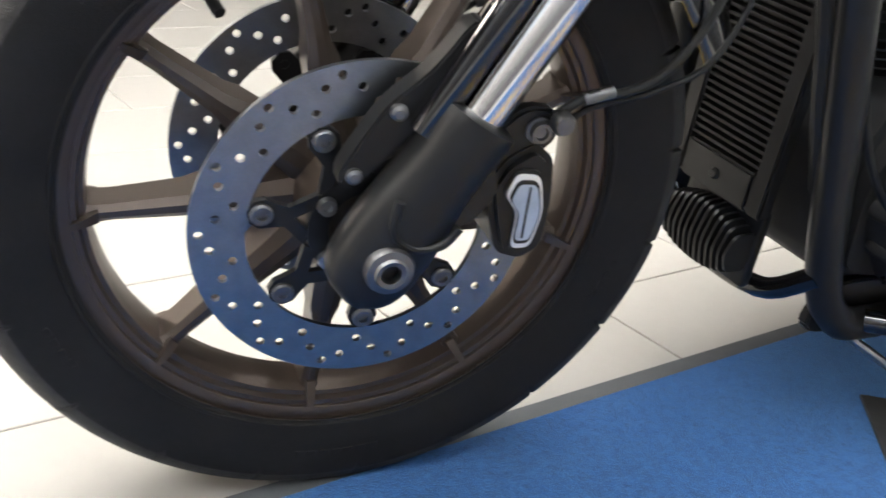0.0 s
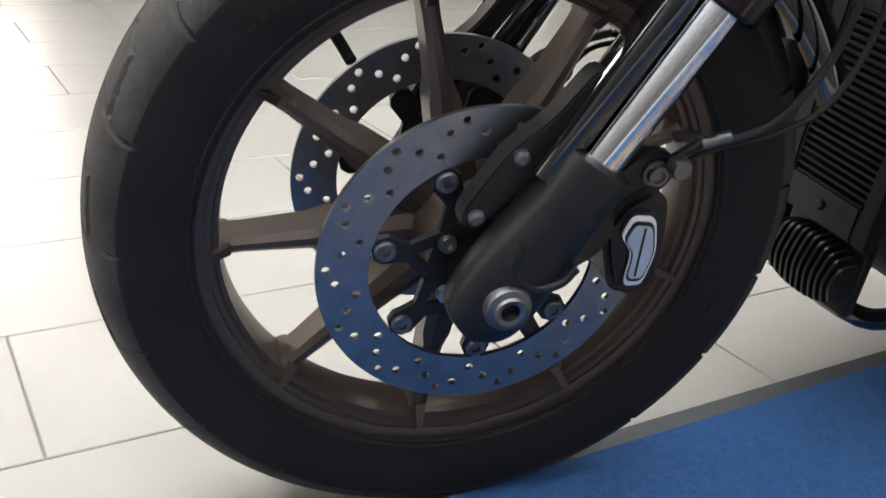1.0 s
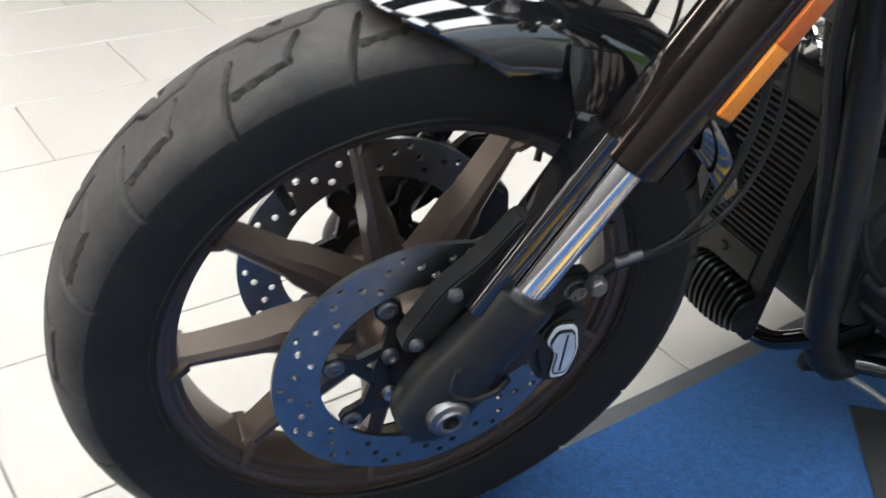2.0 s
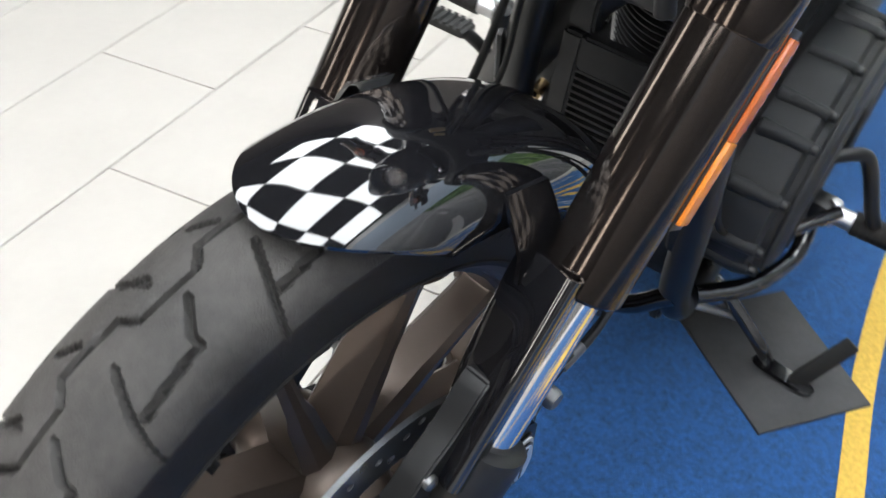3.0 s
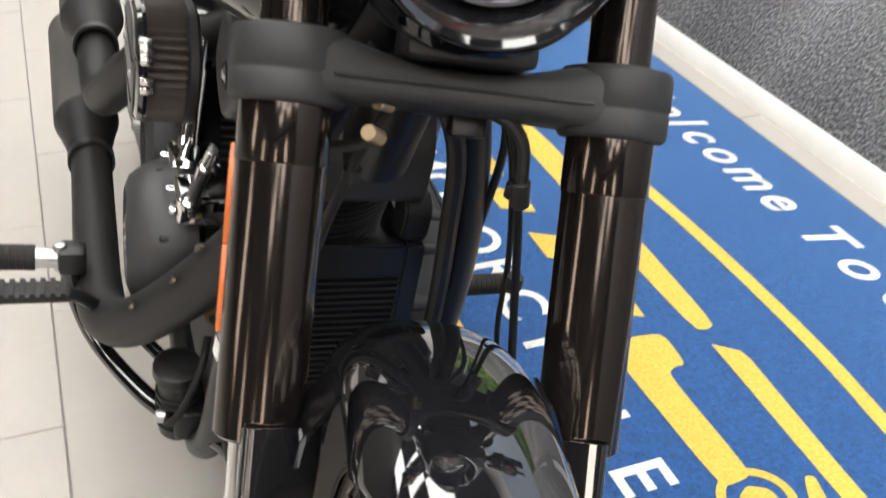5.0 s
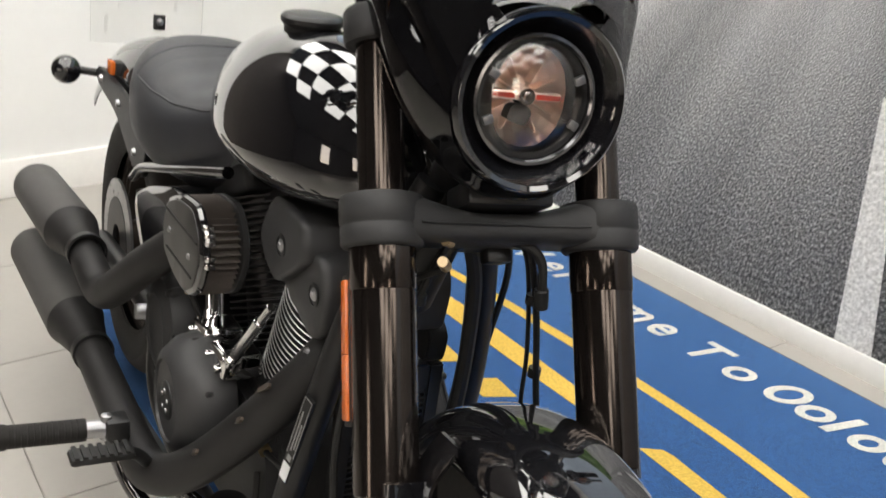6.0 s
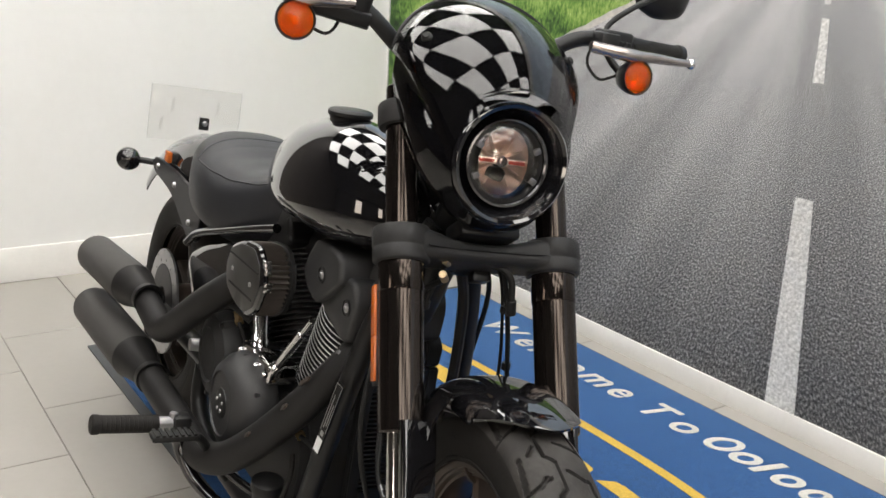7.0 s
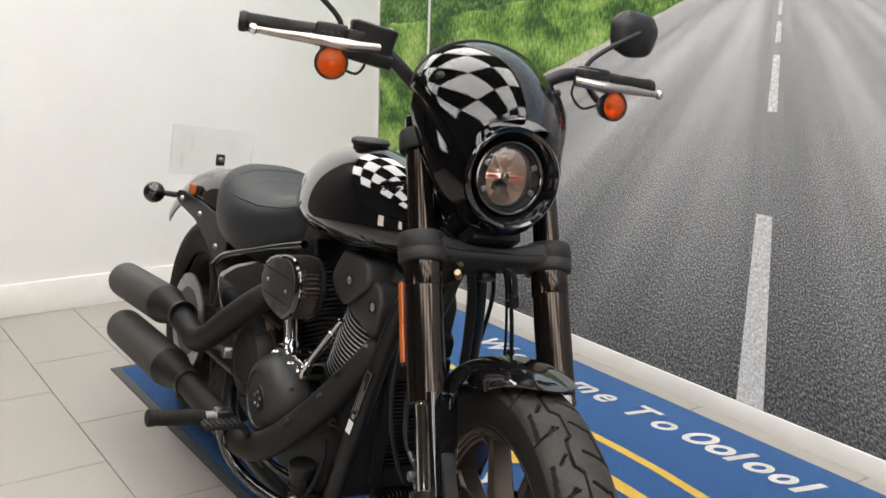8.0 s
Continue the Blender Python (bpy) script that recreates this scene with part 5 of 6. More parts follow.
head_panel([(-0.628, 0.702), (-0.600, 0.672), (-0.553, 0.656), (-0.500, 0.690), (-0.462, 0.722), (-0.478, 0.770), (-0.580, 0.775), (-0.608, 0.742)], 0.134, "dark grey upper panel of the front head")
head_panel([(-0.572, 0.662), (-0.540, 0.646), (-0.455, 0.617), (-0.428, 0.632), (-0.420, 0.690), (-0.440, 0.730), (-0.500, 0.735)], 0.119, "dark grey lower panel of the front head")
for x, y, z in ((-0.537, -0.1345, 0.716), (-0.452, -0.1195, 0.682)):
    part("cover_recess", lathe([(0.0155, 0.0), (0.016, 0.0014), (0.0135, 0.002), (0.0115, -0.006), (0, -0.006)], BIKE @ pose(x, y, z, 90, 0, 0), 24), SATIN, engine, "")
    part("head_bolt", lathe([(0, 0.004), (0.0045, 0.004), (0.006, 0.002), (0.0085, 0.001), (0.009, -0.006)], BIKE @ pose(x, y, z, 90, 0, 0), 16), STEEL, engine, "")
part("stay_bolt", lathe([(0, 0.012), (0.006, 0.012), (0.009, 0.009), (0.009, 0.0), (0.012, 0.0), (0.012, -0.02), (0, -0.02)], BIKE @ pose(-0.468, -0.105, 0.592, 90, 0, 10), 18), BOBBIN, engine, "")
# pushrod tubes and tappet blocks in chrome
for a, b in (((-0.650, -0.148, 0.498), (-0.530, -0.143, 0.633)), ((-0.755, -0.14, 0.505), (-0.84, -0.118, 0.63)), ((-0.785, -0.14, 0.505), (-0.90, -0.118, 0.63))):
    part("pushrod_tube", rod(a, b, 0.0062, seg=18), CHROME, engine, "bright chrome pushrod tube", BIKE)
    a, b = Vector(a), Vector(b)
    part("pushrod_cap", rod(a + (b - a) * 0.02, a + (b - a) * 0.74, 0.0088, 0.0092, 18), CHROME, engine, "", BIKE)
    part("tappet_foot", lathe([(0, 0), (0.019, 0), (0.019, 0.008), (0.014, 0.014), (0.012, 0.03), (0, 0.03)], BIKE @ along(a - (b - a) * 0.12, b), 20), CHROME, engine, "")
for x in (-0.68, -0.77):
    part("tappet_block", box(x - 0.034, x + 0.034, -0.165, -0.10, 0.462, 0.502, 0.008, 3), CHROME, engine, "chrome tappet block", BIKE)
    for dx in (-0.024, 0.024):
        part("block_bolt", lathe([(0, 0.008), (0.005, 0.008), (0.007, 0.005), (0.007, 0)], BIKE @ pose(x + dx, -0.165, 0.482, 90, 0, 0), 12), CHROME, engine, "")
part("cam_cover", lathe([(0, 0.0), (0.100, 0.0), (0.105, 0.02), (0.098, 0.055), (0.080, 0.078), (0.064, 0.084), (0.062, 0.080), (0.0, 0.080)], BIKE @ pose(-0.740, -0.135, 0.392, 90, 0, 0), 56), HEADGREY, engine, "round matte black cam cover")
part("cover_badge", lathe([(0, 0.083), (0.026, 0.084), (0.030, 0.082), (0.031, 0.080)], BIKE @ pose(-0.740, -0.135, 0.392, 90, 0, 0), 32), SATIN, engine, "round dark badge")
for k in range(5):
    a = radians(72 * k + 20)
    part("badge_mark", lathe([(0, 0.0852), (0.0035, 0.0852), (0.004, 0.084)], BIKE @ pose(-0.740 + 0.016 * math.cos(a), -0.135, 0.392 + 0.016 * math.sin(a), 90, 0, 0), 10), STEEL, engine, "")
for k in range(6):
    a = radians(60 * k + 30)
    part("cover_bolt", lathe([(0, 0.012), (0.005, 0.012), (0.0075, 0.009), (0.008, 0)], BIKE @ pose(-0.740 + 0.094 * math.cos(a), -0.172, 0.392 + 0.094 * math.sin(a), 90, 0, 0), 14), SATIN, engine, "")
part("gear_case", lathe([(0, 0), (0.092, 0), (0.096, 0.035), (0.086, 0.060), (0.060, 0.070), (0.055, 0.066), (0.0, 0.066)], BIKE @ pose(-0.950, -0.115, 0.415, 90, 0, 0), 44), MATTE, engine, "round black gearbox cover")
for k in range(7):
    a = radians(51.4 * k + 12)
    part("case_boss", rod((-0.950 + 0.088 * math.cos(a), -0.12, 0.415 + 0.088 * math.sin(a)), (-0.950 + 0.088 * math.cos(a), -0.172, 0.415 + 0.088 * math.sin(a)), 0.012, 0.0095, 16), MATTE, engine, "", BIKE)
    part("case_screw", lathe([(0, 0.007), (0.004, 0.007), (0.006, 0.005), (0.0065, 0)], BIKE @ pose(-0.950 + 0.088 * math.cos(a), -0.172, 0.415 + 0.088 * math.sin(a), 90, 0, 0), 14), SATIN, engine, "")
part("oil_filler", rod((-1.045, -0.15, 0.40), (-1.050, -0.195, 0.402), 0.016, 0.014, 20), STEEL, engine, "bright oil filler cap", BIKE)
part("breather_hose", tube([(-0.86, -0.13, 0.52), (-0.90, -0.165, 0.545), (-0.97, -0.17, 0.53), (-1.02, -0.15, 0.49)], 0.007, 12, 5), HOSE, engine, "", BIKE)
COVER = rounded([(-0.545, 0.31), (-0.555, 0.40), (-0.62, 0.465), (-0.74, 0.485), (-0.92, 0.465), (-1.05, 0.42), (-1.085, 0.33), (-1.03, 0.235), (-0.80, 0.205), (-0.62, 0.215)], 6)
part("primary_cover", loft([[(-0.80 + (x + 0.80) * k, y, 0.34 + (z - 0.34) * k) for x, z in COVER] for y, k in ((0.12, 1.0), (0.168, 1.0), (0.180, 0.985), (0.184, 0.955), (0.186, 0.92), (0.197, 0.90), (0.206, 0.86), (0.211, 0.78), (0.213, 0.5))]), MATTE, engine, "matte black primary drive cover", BIKE, 30)
for k in range(14):
    p = COVER[(k * len(COVER) // 14) % len(COVER)]
    x, z = -0.80 + (p[0] + 0.80) * 0.985, 0.34 + (p[1] - 0.34) * 0.985
    boss = rod((x, 0.122, z), (x, 0.187, z), 0.0115, 0.0085, 16, ch=0.002)
    part("cover_boss", boss, MATTE, engine, "", BIKE)
    part("cover_screw", lathe([(0, -0.009), (0.0042, -0.009), (0.0062, -0.007), (0.0066, 0.002)], BIKE @ pose(x, 0.187, z, 90, 0, 0), 14), SATIN, engine, "")
for k, w in ((0.90, 0.0032), (0.70, 0.003)):
    part("cover_step", tube([(-0.80 + (x + 0.80) * k, 0.1985 if k > 0.8 else 0.2118, 0.34 + (z - 0.34) * k) for x, z in COVER[::3]] + [(-0.80 + (COVER[0][0] + 0.80) * k, 0.1985 if k > 0.8 else 0.2118, 0.34 + (COVER[0][1] - 0.34) * k)], w, 8, 3), MATTE, engine, "", BIKE)
part("derby_cover", lathe([(0, -0.012), (0.06, -0.012), (0.068, -0.008), (0.07, 0.0)], BIKE @ pose(-0.92, 0.212, 0.34, 90, 0, 0), 40), SATIN, engine, "round black clutch cover")

# air cleaner: backing plate, pleated filter, flat cover
AIRO = rounded([(-0.601, 0.668), (-0.612, 0.708), (-0.650, 0.736), (-0.730, 0.727), (-0.792, 0.702), (-0.813, 0.660), (-0.799, 0.616), (-0.738, 0.597), (-0.672, 0.591), (-0.627, 0.616)], 5)


def air_scale(k, y):
    return [(-0.706 + (x + 0.706) * k, y, 0.662 + (z - 0.662) * k) for x, z in AIRO]


air = part("air_cleaner", loft([air_scale(0.92, -0.148), air_scale(1.0, -0.152), air_scale(1.0, -0.160), air_scale(0.92, -0.164)]), PLASTIC, bike, "black air cleaner with exposed pleats and a flat cover", BIKE)
ple = bmesh.new()
loop_pts = [Vector(p) for p in air_scale(1.06, -0.163)]
lengths = [(loop_pts[k] - loop_pts[k - 1]).length for k in range(len(loop_pts))]
total, count, path = sum(lengths), 104, []
for k in range(count):
    want, i = total * k / count, 0
    while want > lengths[(i + 1) % len(lengths)]:
        want -= lengths[(i + 1) % len(lengths)]
        i += 1
    p = loop_pts[i % len(loop_pts)].lerp(loop_pts[(i + 1) % len(loop_pts)], want / max(1e-6, lengths[(i + 1) % len(lengths)]))
    c = Vector((-0.706, -0.163, 0.662))
    path.append(c + (p - c) * (0.93 if k % 2 else 0.82))
loft([[(p.x, y, p.z) for p in path] for y in (-0.163, -0.205)], bm=ple)
part("filter_pleats", ple, mat("filter_paper", (0.055, 0.046, 0.04), 0.7, var=0.3), air, "brown-grey pleated filter", BIKE, 20)
part("cover_plate", loft([air_scale(0.90, -0.203), air_scale(0.99, -0.205), air_scale(1.0, -0.209), air_scale(0.97, -0.214), air_scale(0.90, -0.217), air_scale(0.5, -0.218)]), GLOSS, air, "glossy black flat cover", BIKE, 30)
part("cover_inset", loft([air_scale(0.88, -0.2165), air_scale(0.88, -0.2185), air_scale(0.85, -0.2195), air_scale(0.3, -0.2200)]), mat("dark_grey_inset", (0.055, 0.054, 0.052), 0.34, metal=0.5), air, "dark grey brushed cover inset", BIKE, 25)
for x0, x1, z in ((-0.780, -0.622, 0.690), (-0.770, -0.640, 0.634)):
    part("inset_rib", box(x0, x1, -0.2212, -0.2180, z - 0.0016, z + 0.0016), HOSE, air, "", BIKE)
for x, z in ((-0.757, 0.663), (-0.655, 0.660)):
    part("cover_screw", lathe([(0, 0.003), (0.003, 0.003), (0.0045, 0.0015), (0.0045, -0.003)], BIKE @ pose(x, -0.220, z, 90, 0, 0), 12), STEEL, air, "")
for k in range(5):
    q = air_scale(0.985, -0.203)[(2 + k * 2) % len(AIRO)]
    part("filter_clip", box(-0.006, 0.006, -0.010, 0.004, -0.004, 0.004, 0.0015), CHROME, air, "bright edge clip", BIKE @ Matrix.Translation(q))

# exhaust
pipe_a = part("exhaust_pipe", tube([(-0.465, -0.045, 0.64), (-0.472, -0.098, 0.565), (-0.545, -0.165, 0.435), (-0.615, -0.215, 0.345), (-0.68, -0.243, 0.305), (-0.76, -0.252, 0.297), (-0.95, -0.254, 0.300), (-1.16, -0.255, 0.302)], 0.0315, 28, 8), PIPE, bike, "matte black front exhaust pipe with slotted heat shield", BIKE, 60)
pipe_b = part("exhaust_pipe", tube([(-0.90, -0.08, 0.62), (-0.885, -0.16, 0.595), (-0.96, -0.205, 0.525), (-1.06, -0.228, 0.445), (-1.13, -0.236, 0.412), (-1.20, -0.241, 0.425), (-1.30, -0.245, 0.446)], 0.0315, 28, 8), PIPE, bike, "matte black rear exhaust pipe", BIKE, 60)
for t0, c, d in ((0, (-0.520, -0.172, 0.470), (-0.2, -0.75, 0.25)), (1, (-0.575, -0.212, 0.395), (-0.2, -0.75, 0.25)), (2, (-0.497, -0.148, 0.53), (-0.1, -0.8, 0.2))):
    m = Matrix.Translation(Vector(c)) @ Vector(d).to_track_quat("Z", "Y").to_matrix().to_4x4()
    part("shield_slot", slab(rounded([(-0.020, -0.004), (0.020, -0.004), (0.020, 0.004), (-0.020, 0.004)], 3), 0.0, 0.004, 0, "z"), BRONZE, pipe_a, "dark slot in the heat shield", BIKE @ m @ pose(0, 0, 0.006, 0, 0, 40))
for par, a, b in ((pipe_a, (-1.12, -0.255, 0.302), (-1.685, -0.2744, 0.2863)), (pipe_b, (-1.26, -0.244, 0.444), (-1.795, -0.2551, 0.4053))):
    h = (Vector(b) - Vector(a)).length
    part("muffler", lathe([(0.0, 0.125), (0.0475, 0.125), (0.0535, 0.128), (0.0545, 0.134), (0.0545, h - 0.008), (0.052, h), (0.047, h), (0.045, h - 0.2), (0, h - 0.2)], BIKE @ along(a, b), 48), MUFFLER, par, "matte grey-black straight muffler", None, 40)
    part("muffler_cone", lathe([(0.0, -0.004), (0.0335, -0.004), (0.0345, 0.0), (0.0365, 0.035), (0.0505, 0.118), (0.0535, 0.1275), (0.0, 0.1275)], BIKE @ along(a, b), 48), PIPE, par, "darker reducing cone", None, 40)
    part("muffler_clamp", lathe([(0.0335, -0.024), (0.0372, -0.024), (0.0372, -0.004), (0.0335, -0.004)], BIKE @ along(a, b), 32), SATIN, par, "")

# ---- frame, coolers, controls ----
for s in (1, -1):
    part("frame_rail", tube([(-0.345, 0.035 * s, 0.86), (-0.390, 0.085 * s, 0.70), (-0.418, 0.108 * s, 0.56), (-0.455, 0.118 * s, 0.42), (-0.505, 0.122 * s, 0.26), (-0.545, 0.128 * s, 0.195), (-0.62, 0.13 * s, 0.172), (-0.95, 0.13 * s, 0.165), (-1.12, 0.13 * s, 0.22), (-1.15, 0.12 * s, 0.36)], 0.020, 18, 6), SATIN, bike, "satin black tubular frame cradle", BIKE, 60)
up = Vector((0.046, 0.005, 0.140)).normalized()
out = Vector((0.25, -0.95, 0.0))
out = (out - up * out.dot(up)).normalized()
LABEL = BIKE @ Matrix.Translation((-0.427, -0.1345, 0.492)) @ Matrix([[q.x, q.y, q.z, 0] for q in (out, up.cross(out), up)] + [[0, 0, 0, 1]]).transposed()
tag = part("frame_label", slab([(-0.0085, -0.078), (0.0085, -0.078), (0.0085, 0.074), (-0.0085, 0.074)], -0.004, 0.001, 0, "x"), HOSE, bike, "long dark information label on the frame tube", LABEL)
for y0, y1, z0, z1 in ((-0.0075, 0.0075, -0.076, -0.046), (-0.0082, -0.0070, -0.030, 0.073), (0.0070, 0.0082, -0.030, 0.073), (-0.007, 0.007, 0.0718, 0.073), (-0.004, 0.004, -0.040, -0.030), (-0.003, -0.001, -0.022, 0.050), (0.002, 0.004, -0.016, 0.030)):
    part("label_bar", slab([(y0, z0), (y1, z0), (y1, z1), (y0, z1)], 0.001, 0.0016, 0, "x"), WHITEPAINT if z0 == -0.076 else STEEL, tag, "small pale printed bar", LABEL)
part("frame_head", rod((-0.315, 0, 0.93), (-0.435, 0, 0.68), 0.036, seg=28), SATIN, bike, "black steering head", BIKE)
part("backbone", tube([(-0.36, 0, 0.86), (-0.6, 0, 0.80), (-0.9, 0, 0.66)], 0.04, 16, 6), SATIN, bike, "black frame backbone", BIKE)
cooler = part("oil_cooler", box(-0.475, -0.455, -0.055, 0.055, 0.335, 0.545, 0.003), SATIN, bike, "black oil cooler behind a slatted grille", BIKE)
fr = bmesh.new()
for y0, y1, z0, z1 in ((-0.075, -0.052, 0.30, 0.575), (0.052, 0.075, 0.30, 0.575), (-0.052, 0.052, 0.30, 0.345), (-0.052, 0.052, 0.535, 0.575)):
    box(-0.452, -0.432, y0, y1, z0, z1, bm=fr)
bmesh.ops.bevel(fr, geom=fr.edges[:], offset=0.003, segments=2, affect="EDGES")
part("cooler_shroud", fr, SATIN, cooler, "matte black plastic shroud", BIKE)
for k in range(22):
    z = 0.350 + 0.0086 * k
    part("grille_slat", box(-0.448, -0.436, -0.052, 0.052, z, z + 0.0032), HOSE, cooler, "", BIKE)
part("shroud_screw", lathe([(0, 0.004), (0.004, 0.004), (0.0065, 0.002), (0.007, 0)], BIKE @ pose(-0.432, 0.0, 0.322, 0, 90, 0), 14), SATIN, cooler, "")
for s in (1, -1):
    part("shroud_horn", slab(rounded([(-0.47, 0.575), (-0.435, 0.575), (-0.43, 0.615), (-0.45, 0.635), (-0.475, 0.62)], 3), 0.045 * s, 0.075 * s, 0.003), PLASTIC, cooler, "", BIKE)
reg = part("voltage_regulator", box(-0.47, -0.455, -0.055, 0.065, 0.205, 0.30, 0.004), SATIN, bike, "black finned voltage regulator", BIKE)
for k in range(13):
    y = -0.052 + 0.0092 * k
    hh = 0.040 * math.sqrt(max(0.1, 1 - ((k - 6) / 7.5) ** 2))
    part("cooling_fin", slab(rounded([(-0.457, 0.252 - hh), (-0.425, 0.252 - hh * 0.95), (-0.415, 0.252), (-0.425, 0.252 + hh * 0.95), (-0.457, 0.252 + hh)], 4), y, y + 0.0036), SATIN, reg, "", BIKE)
part("lower_brace", tube([(-0.50, -0.125, 0.25), (-0.49, -0.06, 0.20), (-0.49, 0.06, 0.20), (-0.50, 0.125, 0.25)], 0.013, 12, 5), GLOSS, bike, "black lower frame brace", BIKE)
part("front_pulley_guard", slab(rounded([(-0.52, 0.16), (-0.54, 0.23), (-0.75, 0.21), (-1.0, 0.20), (-1.0, 0.16), (-0.7, 0.14)], 4), 0.10, 0.115, 0.003), SATIN, bike, "black lower engine guard", BIKE)


def control_side(s, move=(0, 0, 0)):
    """Foot controls of one side; move shifts the peg."""
    dx, dy, dz = move
    PEG = BIKE @ pose(dx, dy * s, dz)
    arm = part("foot_control", tube([(-0.59, 0.140 * s, 0.185), (-0.64, 0.195 * s, 0.198), (-0.71 + dx * 0.5, (0.255 + dy * 0.5) * s, 0.240 + dz * 0.4), (-0.75 + dx, (0.282 + dy) * s, 0.295 + dz * 0.7), (-0.758 + dx, (0.290 + dy) * s, 0.345 + dz)], [0.014, 0.013, 0.012, 0.013, 0.014], 14, 6), GLOSS, bike, "curved black footpeg arm with peg", BIKE)
    part("arm_brace", tube([(-0.60, 0.135 * s, 0.24), (-0.66, 0.18 * s, 0.255), (-0.735, 0.25 * s, 0.30)], 0.009, 12, 5), GLOSS, arm, "", BIKE)
    part("peg_clevis", box(-0.778, -0.738, 0.285 * s - 0.018, 0.285 * s + 0.018, 0.328, 0.364, 0.007), SATIN, arm, "", PEG)
    part("peg_pin", lathe([(0, -0.002), (0.008, 0), (0.009, 0.003), (0.009, 0.04)], PEG @ pose(-0.758, 0.30 * s, 0.368, 180, 0, 0), 16), STEEL, arm, "")
    part("peg_core", rod((-0.758, 0.30 * s, 0.346), (-0.758, 0.332 * s, 0.347), 0.014), STEEL, arm, "steel peg core", PEG)
    prof = [(0, 0), (0.017, 0)]
    for k in range(12):
        z = 0.006 + 0.0085 * k
        prof += [(0.0175, z), (0.0175, z + 0.0065), (0.0169, z + 0.007), (0.0169, z + 0.008)]
    prof += [(0.0192, 0.112), (0.0192, 0.122), (0.016, 0.125), (0, 0.125)]
    part("peg_rubber", lathe(prof, PEG @ along((-0.758, 0.330 * s, 0.347), (-0.758, 0.455 * s, 0.352)), 24), RUBBER, arm, "ribbed black rubber peg")
    return arm


right = control_side(-1)
part("brake_pedal", tube([(-0.70, -0.20, 0.25), (-0.675, -0.25, 0.32), (-0.65, -0.28, 0.362), (-0.645, -0.31, 0.372)], 0.009, 12, 5), SATIN, right, "black brake pedal", BIKE)
part("pedal_pad", box(-0.664, -0.628, -0.372, -0.285, 0.366, 0.378, 0.005), HOSE, right, "ribbed pedal pad", BIKE)
for k in range(7):
    part("pad_rib", box(-0.663, -0.629, -0.367 + 0.0115 * k, -0.361 + 0.0115 * k, 0.377, 0.381), HOSE, right, "", BIKE)
part("master_cylinder", rod((-0.60, -0.155, 0.175), (-0.585, -0.160, 0.285), 0.026, seg=24), SATIN, right, "black rear brake master cylinder", BIKE)
part("cylinder_mount", box(-0.635, -0.555, -0.165, -0.120, 0.190, 0.235, 0.008, 3), SATIN, right, "", BIKE)
part("cylinder_cap", lathe([(0, 0.016), (0.024, 0.016), (0.030, 0.012), (0.031, 0.0), (0.028, -0.01)], BIKE @ pose(-0.583, -0.162, 0.288, 4, 8, 0), 28), PLASTIC, right, "", None)
for k in range(5):
    part("cylinder_rib", lathe([(0.025, 0.0), (0.0295, 0.001), (0.0295, 0.004), (0.025, 0.005)], BIKE @ pose(-0.598 + 0.002 * k, -0.156 - 0.0006 * k, 0.195 + 0.014 * k, 3, 8, 0), 24), SATIN, right, "")
part("cylinder_hose", tube([(-0.575, -0.17, 0.225), (-0.545, -0.175, 0.235), (-0.53, -0.16, 0.27), (-0.535, -0.14, 0.33), (-0.56, -0.13, 0.36)], 0.005, 10, 5), RUBBER, right, "", BIKE)
part("cylinder_union", lathe([(0, 0.012), (0.007, 0.012), (0.009, 0.009), (0.009, 0.0)], BIKE @ pose(-0.57, -0.176, 0.225, 90, 0, 0), 14), STEEL, right, "")
left = control_side(1, (-0.030, -0.058, -0.092))
part("gear_lever", tube([(-0.66, 0.19, 0.40), (-0.70, 0.235, 0.412), (-0.725, 0.255, 0.385), (-0.765, 0.285, 0.30), (-0.785, 0.300, 0.265)], [0.008, 0.009, 0.010, 0.010, 0.009], 12, 5), SATIN, left, "black gear lever", BIKE)
# side stand: leg down to the plate
foot = BIKE.inverted() @ Vector((-0.706, 0.140, 0.024))
stand = part("side_stand", tube([(-0.66, 0.135, 0.165), (-0.675, 0.17, 0.135), tuple(foot + Vector((0.006, -0.02, 0.028))), tuple(foot)], [0.013, 0.011, 0.010, 0.010], 14, 5), GLOSS, bike, "black side stand, folded out onto the plate", BIKE)
part("stand_foot", slab(rounded([(-0.724, 0.122), (-0.692, 0.122), (-0.686, 0.216), (-0.712, 0.218)], 4), 0.0145, 0.021, 0.002, "z"), GLOSS, stand, "bright-edged foot of the stand")
part("stand_tab", box(-0.013, 0.013, -0.004, 0.004, -0.006, 0.094, 0.003), HOSE, stand, "flat black tab to kick the stand out", along((-0.702, 0.190, 0.021), (-0.753, 0.231, 0.088)) @ pose(0, 0, 0, 0, 0, 62))
part("stand_spring", tube([(-0.60, 0.125, 0.150), (-0.64, 0.16, 0.125), (-0.68, 0.20, 0.10)], 0.006, 8, 5), STEEL, stand, "", BIKE)

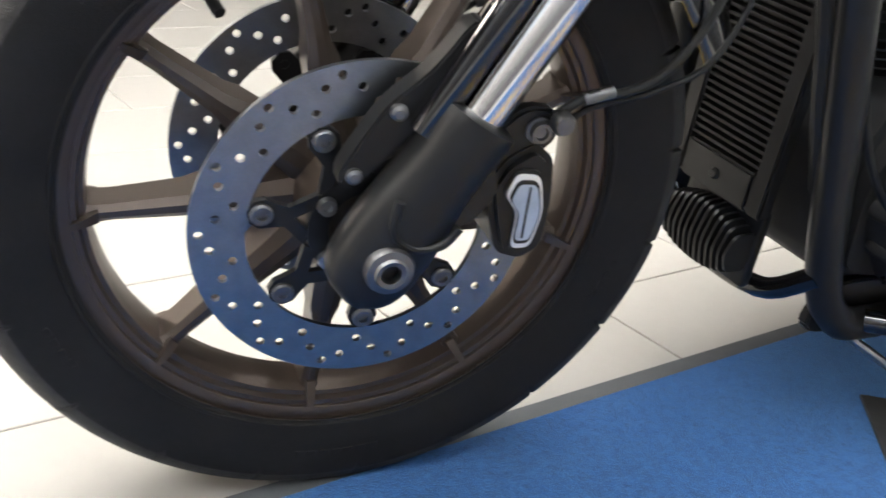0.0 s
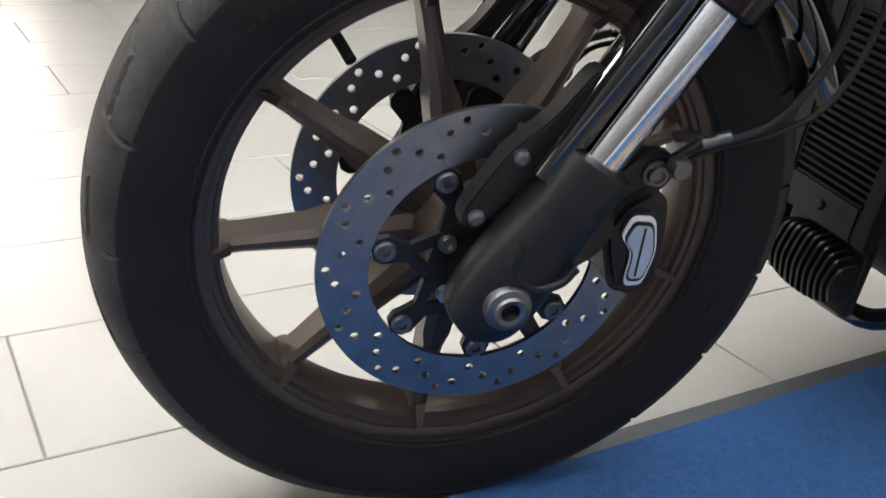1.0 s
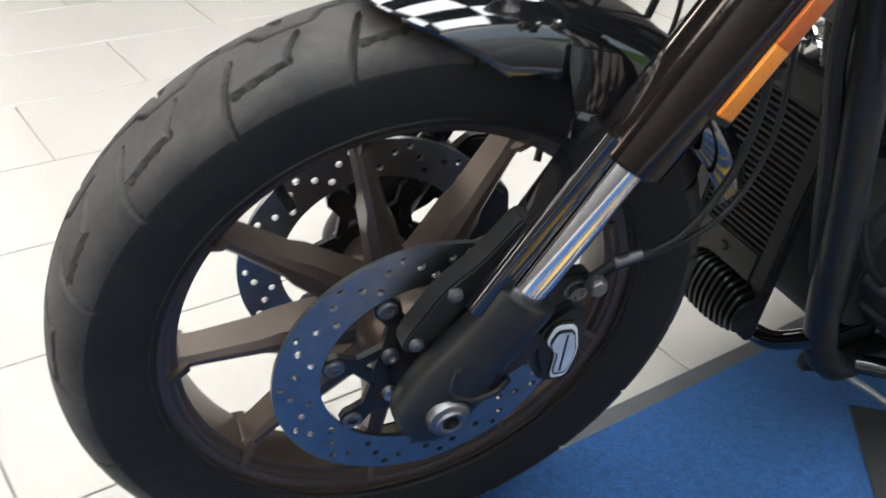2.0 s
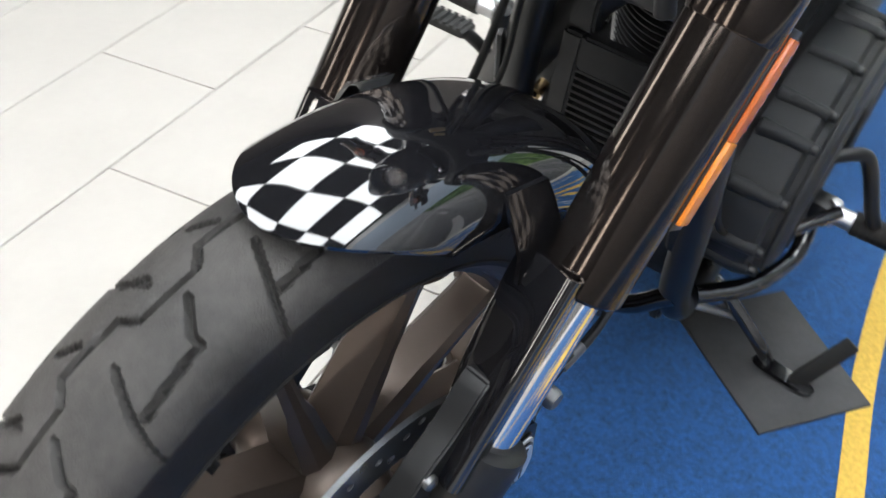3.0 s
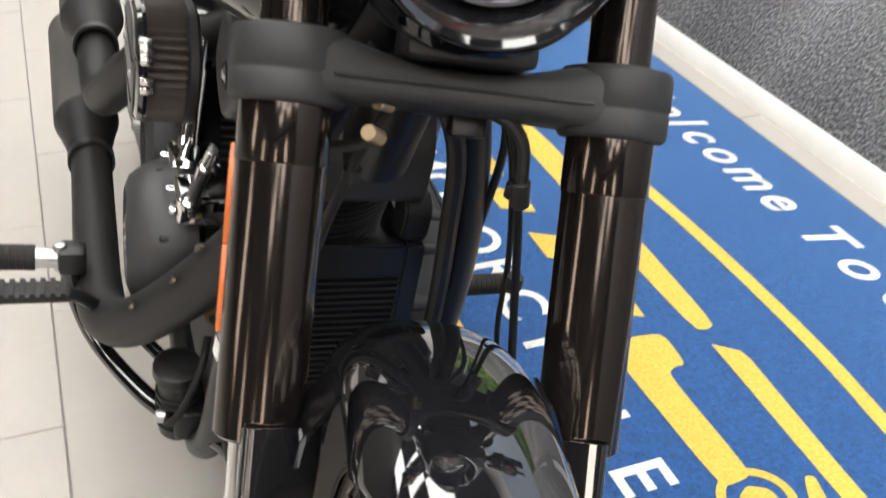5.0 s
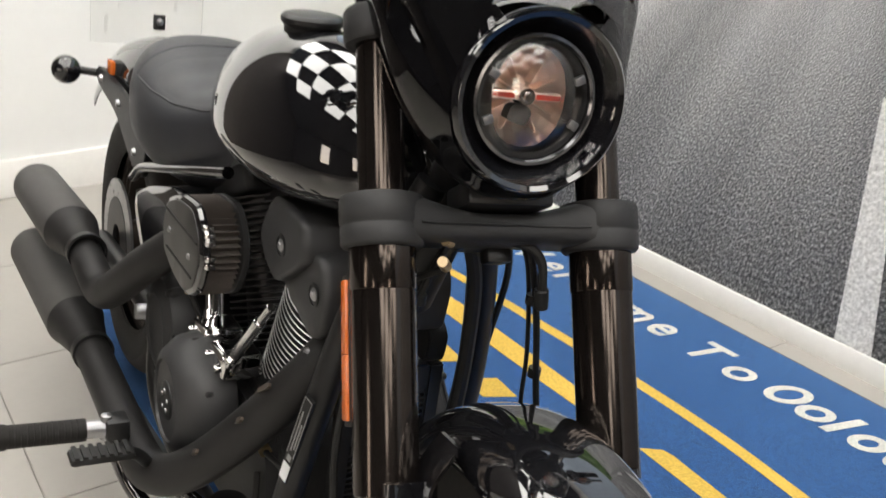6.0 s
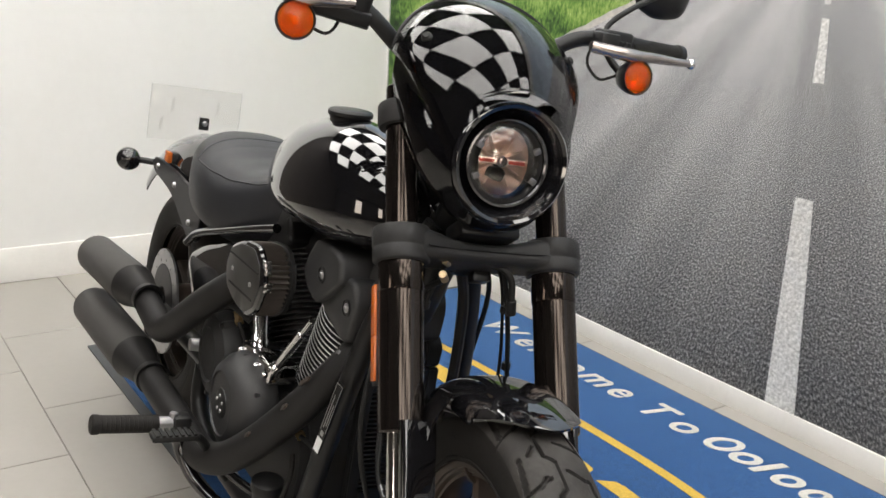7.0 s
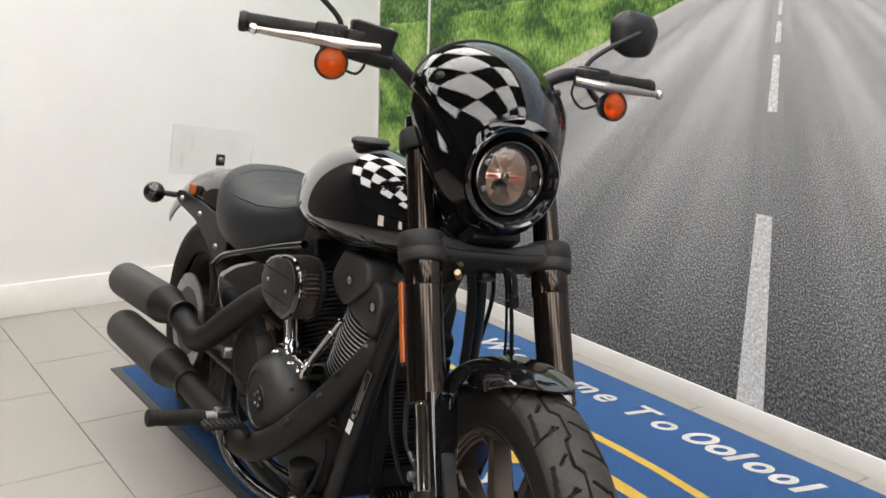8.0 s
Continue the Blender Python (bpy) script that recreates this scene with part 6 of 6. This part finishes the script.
# ---- hoses, cables and connectors ----
for s in (1, -1):
    hose = part("brake_hose", tube([(-0.135, 0.128 * s, 0.118), (-0.165, 0.128 * s, 0.136), (-0.195, 0.128 * s, 0.138), (-0.235, 0.122 * s, 0.155), (-0.275, 0.110 * s, 0.205), (-0.292, 0.098 * s, 0.280), (-0.290, 0.080 * s, 0.370), (-0.285, 0.055 * s, 0.455), (-0.280, 0.03 * s, 0.490)], 0.0042, 10, 6), HOSE, bike, "thin black brake hose", FRONT)
    part("hose_fitting", rod((-0.158, 0.128 * s, 0.132), (-0.185, 0.128 * s, 0.139), 0.0056), BOBBIN, hose, "dull steel hose end", FRONT)
    part("banjo", lathe([(0, -0.008 * s), (0.008, -0.008 * s), (0.010, -0.004 * s), (0.010, 0.004 * s)], Matrix.Translation((-0.140, 0.135 * s, 0.115)) @ YROT, 16), BOBBIN, hose, "", FRONT)
    part("sensor_wire", tube([(-0.14, 0.12 * s, 0.10), (-0.17, 0.125 * s, 0.124), (-0.23, 0.120 * s, 0.136), (-0.285, 0.110 * s, 0.160), (-0.318, 0.098 * s, 0.225), (-0.315, 0.088 * s, 0.32), (-0.300, 0.062 * s, 0.43), (-0.288, 0.035 * s, 0.485)], 0.0030, 8, 6), HOSE, bike, "thin black sensor wire", FRONT)
    for z in (0.40, 0.30):
        part("hose_clip", lathe([(0, -0.006), (0.008, -0.006), (0.008, 0.006), (0, 0.006)], Matrix.Translation((-0.298 + (0.30 - z) * -0.06, (0.062 + (0.43 - z) * 0.25) * s, z)), 12), PLASTIC, hose, "", FRONT)
part("connector", rod((-0.245, -0.068, 0.465), (-0.262, -0.056, 0.452), 0.0065), mat("pale_connector", (0.40, 0.30, 0.18), 0.35, metal=0.7), bike, "pale metal hose union below the clamp", FRONT)
part("connector", rod((-0.262, -0.062, 0.482), (-0.275, -0.050, 0.474), 0.0055), bpy.data.materials["pale_connector"], bike, "pale metal hose union below the clamp", FRONT)
part("cross_hose", tube([(-0.262, -0.056, 0.452), (-0.285, -0.075, 0.43), (-0.31, -0.10, 0.41), (-0.33, -0.115, 0.36)], 0.0048, 10, 5), HOSE, bike, "black hose behind the fork", FRONT)
part("wiring_loom", tube([(-0.34, 0.02, 0.80), (-0.37, 0.06, 0.72), (-0.385, 0.075, 0.62), (-0.41, 0.09, 0.53), (-0.435, 0.10, 0.44), (-0.47, 0.105, 0.35)], 0.010, 10, 5), HOSE, bike, "black wiring loom down the frame", BIKE)
part("clutch_cable", tube([(-0.33, 0.04, 0.84), (-0.36, 0.10, 0.75), (-0.40, 0.115, 0.62), (-0.46, 0.13, 0.45), (-0.52, 0.14, 0.36), (-0.60, 0.15, 0.30)], 0.0045, 8, 6), HOSE, bike, "thin black clutch cable", BIKE)
part("right_cable", tube([(-0.33, -0.05, 0.84), (-0.30, -0.12, 0.72), (-0.27, -0.155, 0.60), (-0.25, -0.16, 0.52), (-0.235, -0.145, 0.45), (-0.22, -0.13, 0.41)], 0.0045, 8, 6), HOSE, bike, "thin black cable beside the fork", BIKE)
part("clamp_hose", tube([(-0.29, 0.02, 0.475), (-0.275, 0.045, 0.472), (-0.268, 0.06, 0.455), (-0.266, 0.066, 0.42)], 0.0058, 10, 5), HOSE, bike, "black hose loop under the clamp", FRONT)
part("hose_sleeve", rod((-0.266, 0.065, 0.425), (-0.268, 0.070, 0.40), 0.0085), PLASTIC, bike, "", FRONT)

# small brass unions and lines on the engine's right flank
BRASS = mat("worn_brass_union", (0.42, 0.30, 0.16), 0.3, metal=0.9)
for a, b, c in (((-0.896, -0.150, 0.530), (-0.872, -0.150, 0.512), (-0.85, -0.135, 0.47)), ((-0.560, -0.130, 0.412), (-0.535, -0.130, 0.408), (-0.49, -0.115, 0.40))):
    part("oil_line", tube([a, Vector(a).lerp(Vector(b), 0.5), b, c], 0.0045, 10, 4), HOSE, engine, "thin black oil line", BIKE)
    part("line_union", rod(a, b, 0.0075, seg=14), BRASS, engine, "worn brass union", BIKE)
    part("union_nut", lathe([(0.0045, 0.0), (0.0098, 0.0), (0.0098, 0.008), (0.0045, 0.008)], BIKE @ along(b, a), 6, closed=True), BRASS, engine, "")

# ---- floor tiles: pale porcelain, 0.6 by 0.3 m, half bond ----
TILE = mat("pale_porcelain_tile", (0.36, 0.342, 0.312), 0.32, var=0.05, scale=5, rvar=0.25)
P, G = 0.3076, 0.0032


def tile_data():
    bm = box(0, 2 * P - G, 0, P - G, -0.012, 0.0, 0.0)
    bmesh.ops.bevel(bm, geom=[e for e in bm.edges if all(v.co.z > -0.001 for v in e.verts)], offset=0.0012, segments=1, affect="EDGES")
    bmesh.ops.transform(bm, matrix=pose(0, 0, 0, 0, 0, 14.56), verts=bm.verts[:])
    me = bpy.data.meshes.new("tile")
    bm.to_mesh(me)
    bm.free()
    me.materials.append(TILE)
    return me


tile_mesh = tile_data()
rest = bmesh.new()
for row in range(-21, 6):
    v = -0.2463 + P * row + G / 2
    for col in range(-5, 11):
        u = -0.2531 + P * (2 * col + (0 if row % 2 else 1)) + G / 2
        if u + 2 * P < U0 or u > U1 or v > V1 or v + P < V0:
            continue
        if -3.1 < u < 2.0 and -4.2 < v:
            ob = new("floor_tile", tile_mesh)
            at = ROOM @ Vector((u, v, 0))
            ob.parent = floor
            ob.location = at - AT["floor"]
        else:
            box(u, u + 2 * P - G, v, v + P - G, -0.012, 0.0, bm=rest)
part("far_floor_tiles", rest, TILE, floor, "pale porcelain floor tiles farther off", ROOM, kind="stuff")
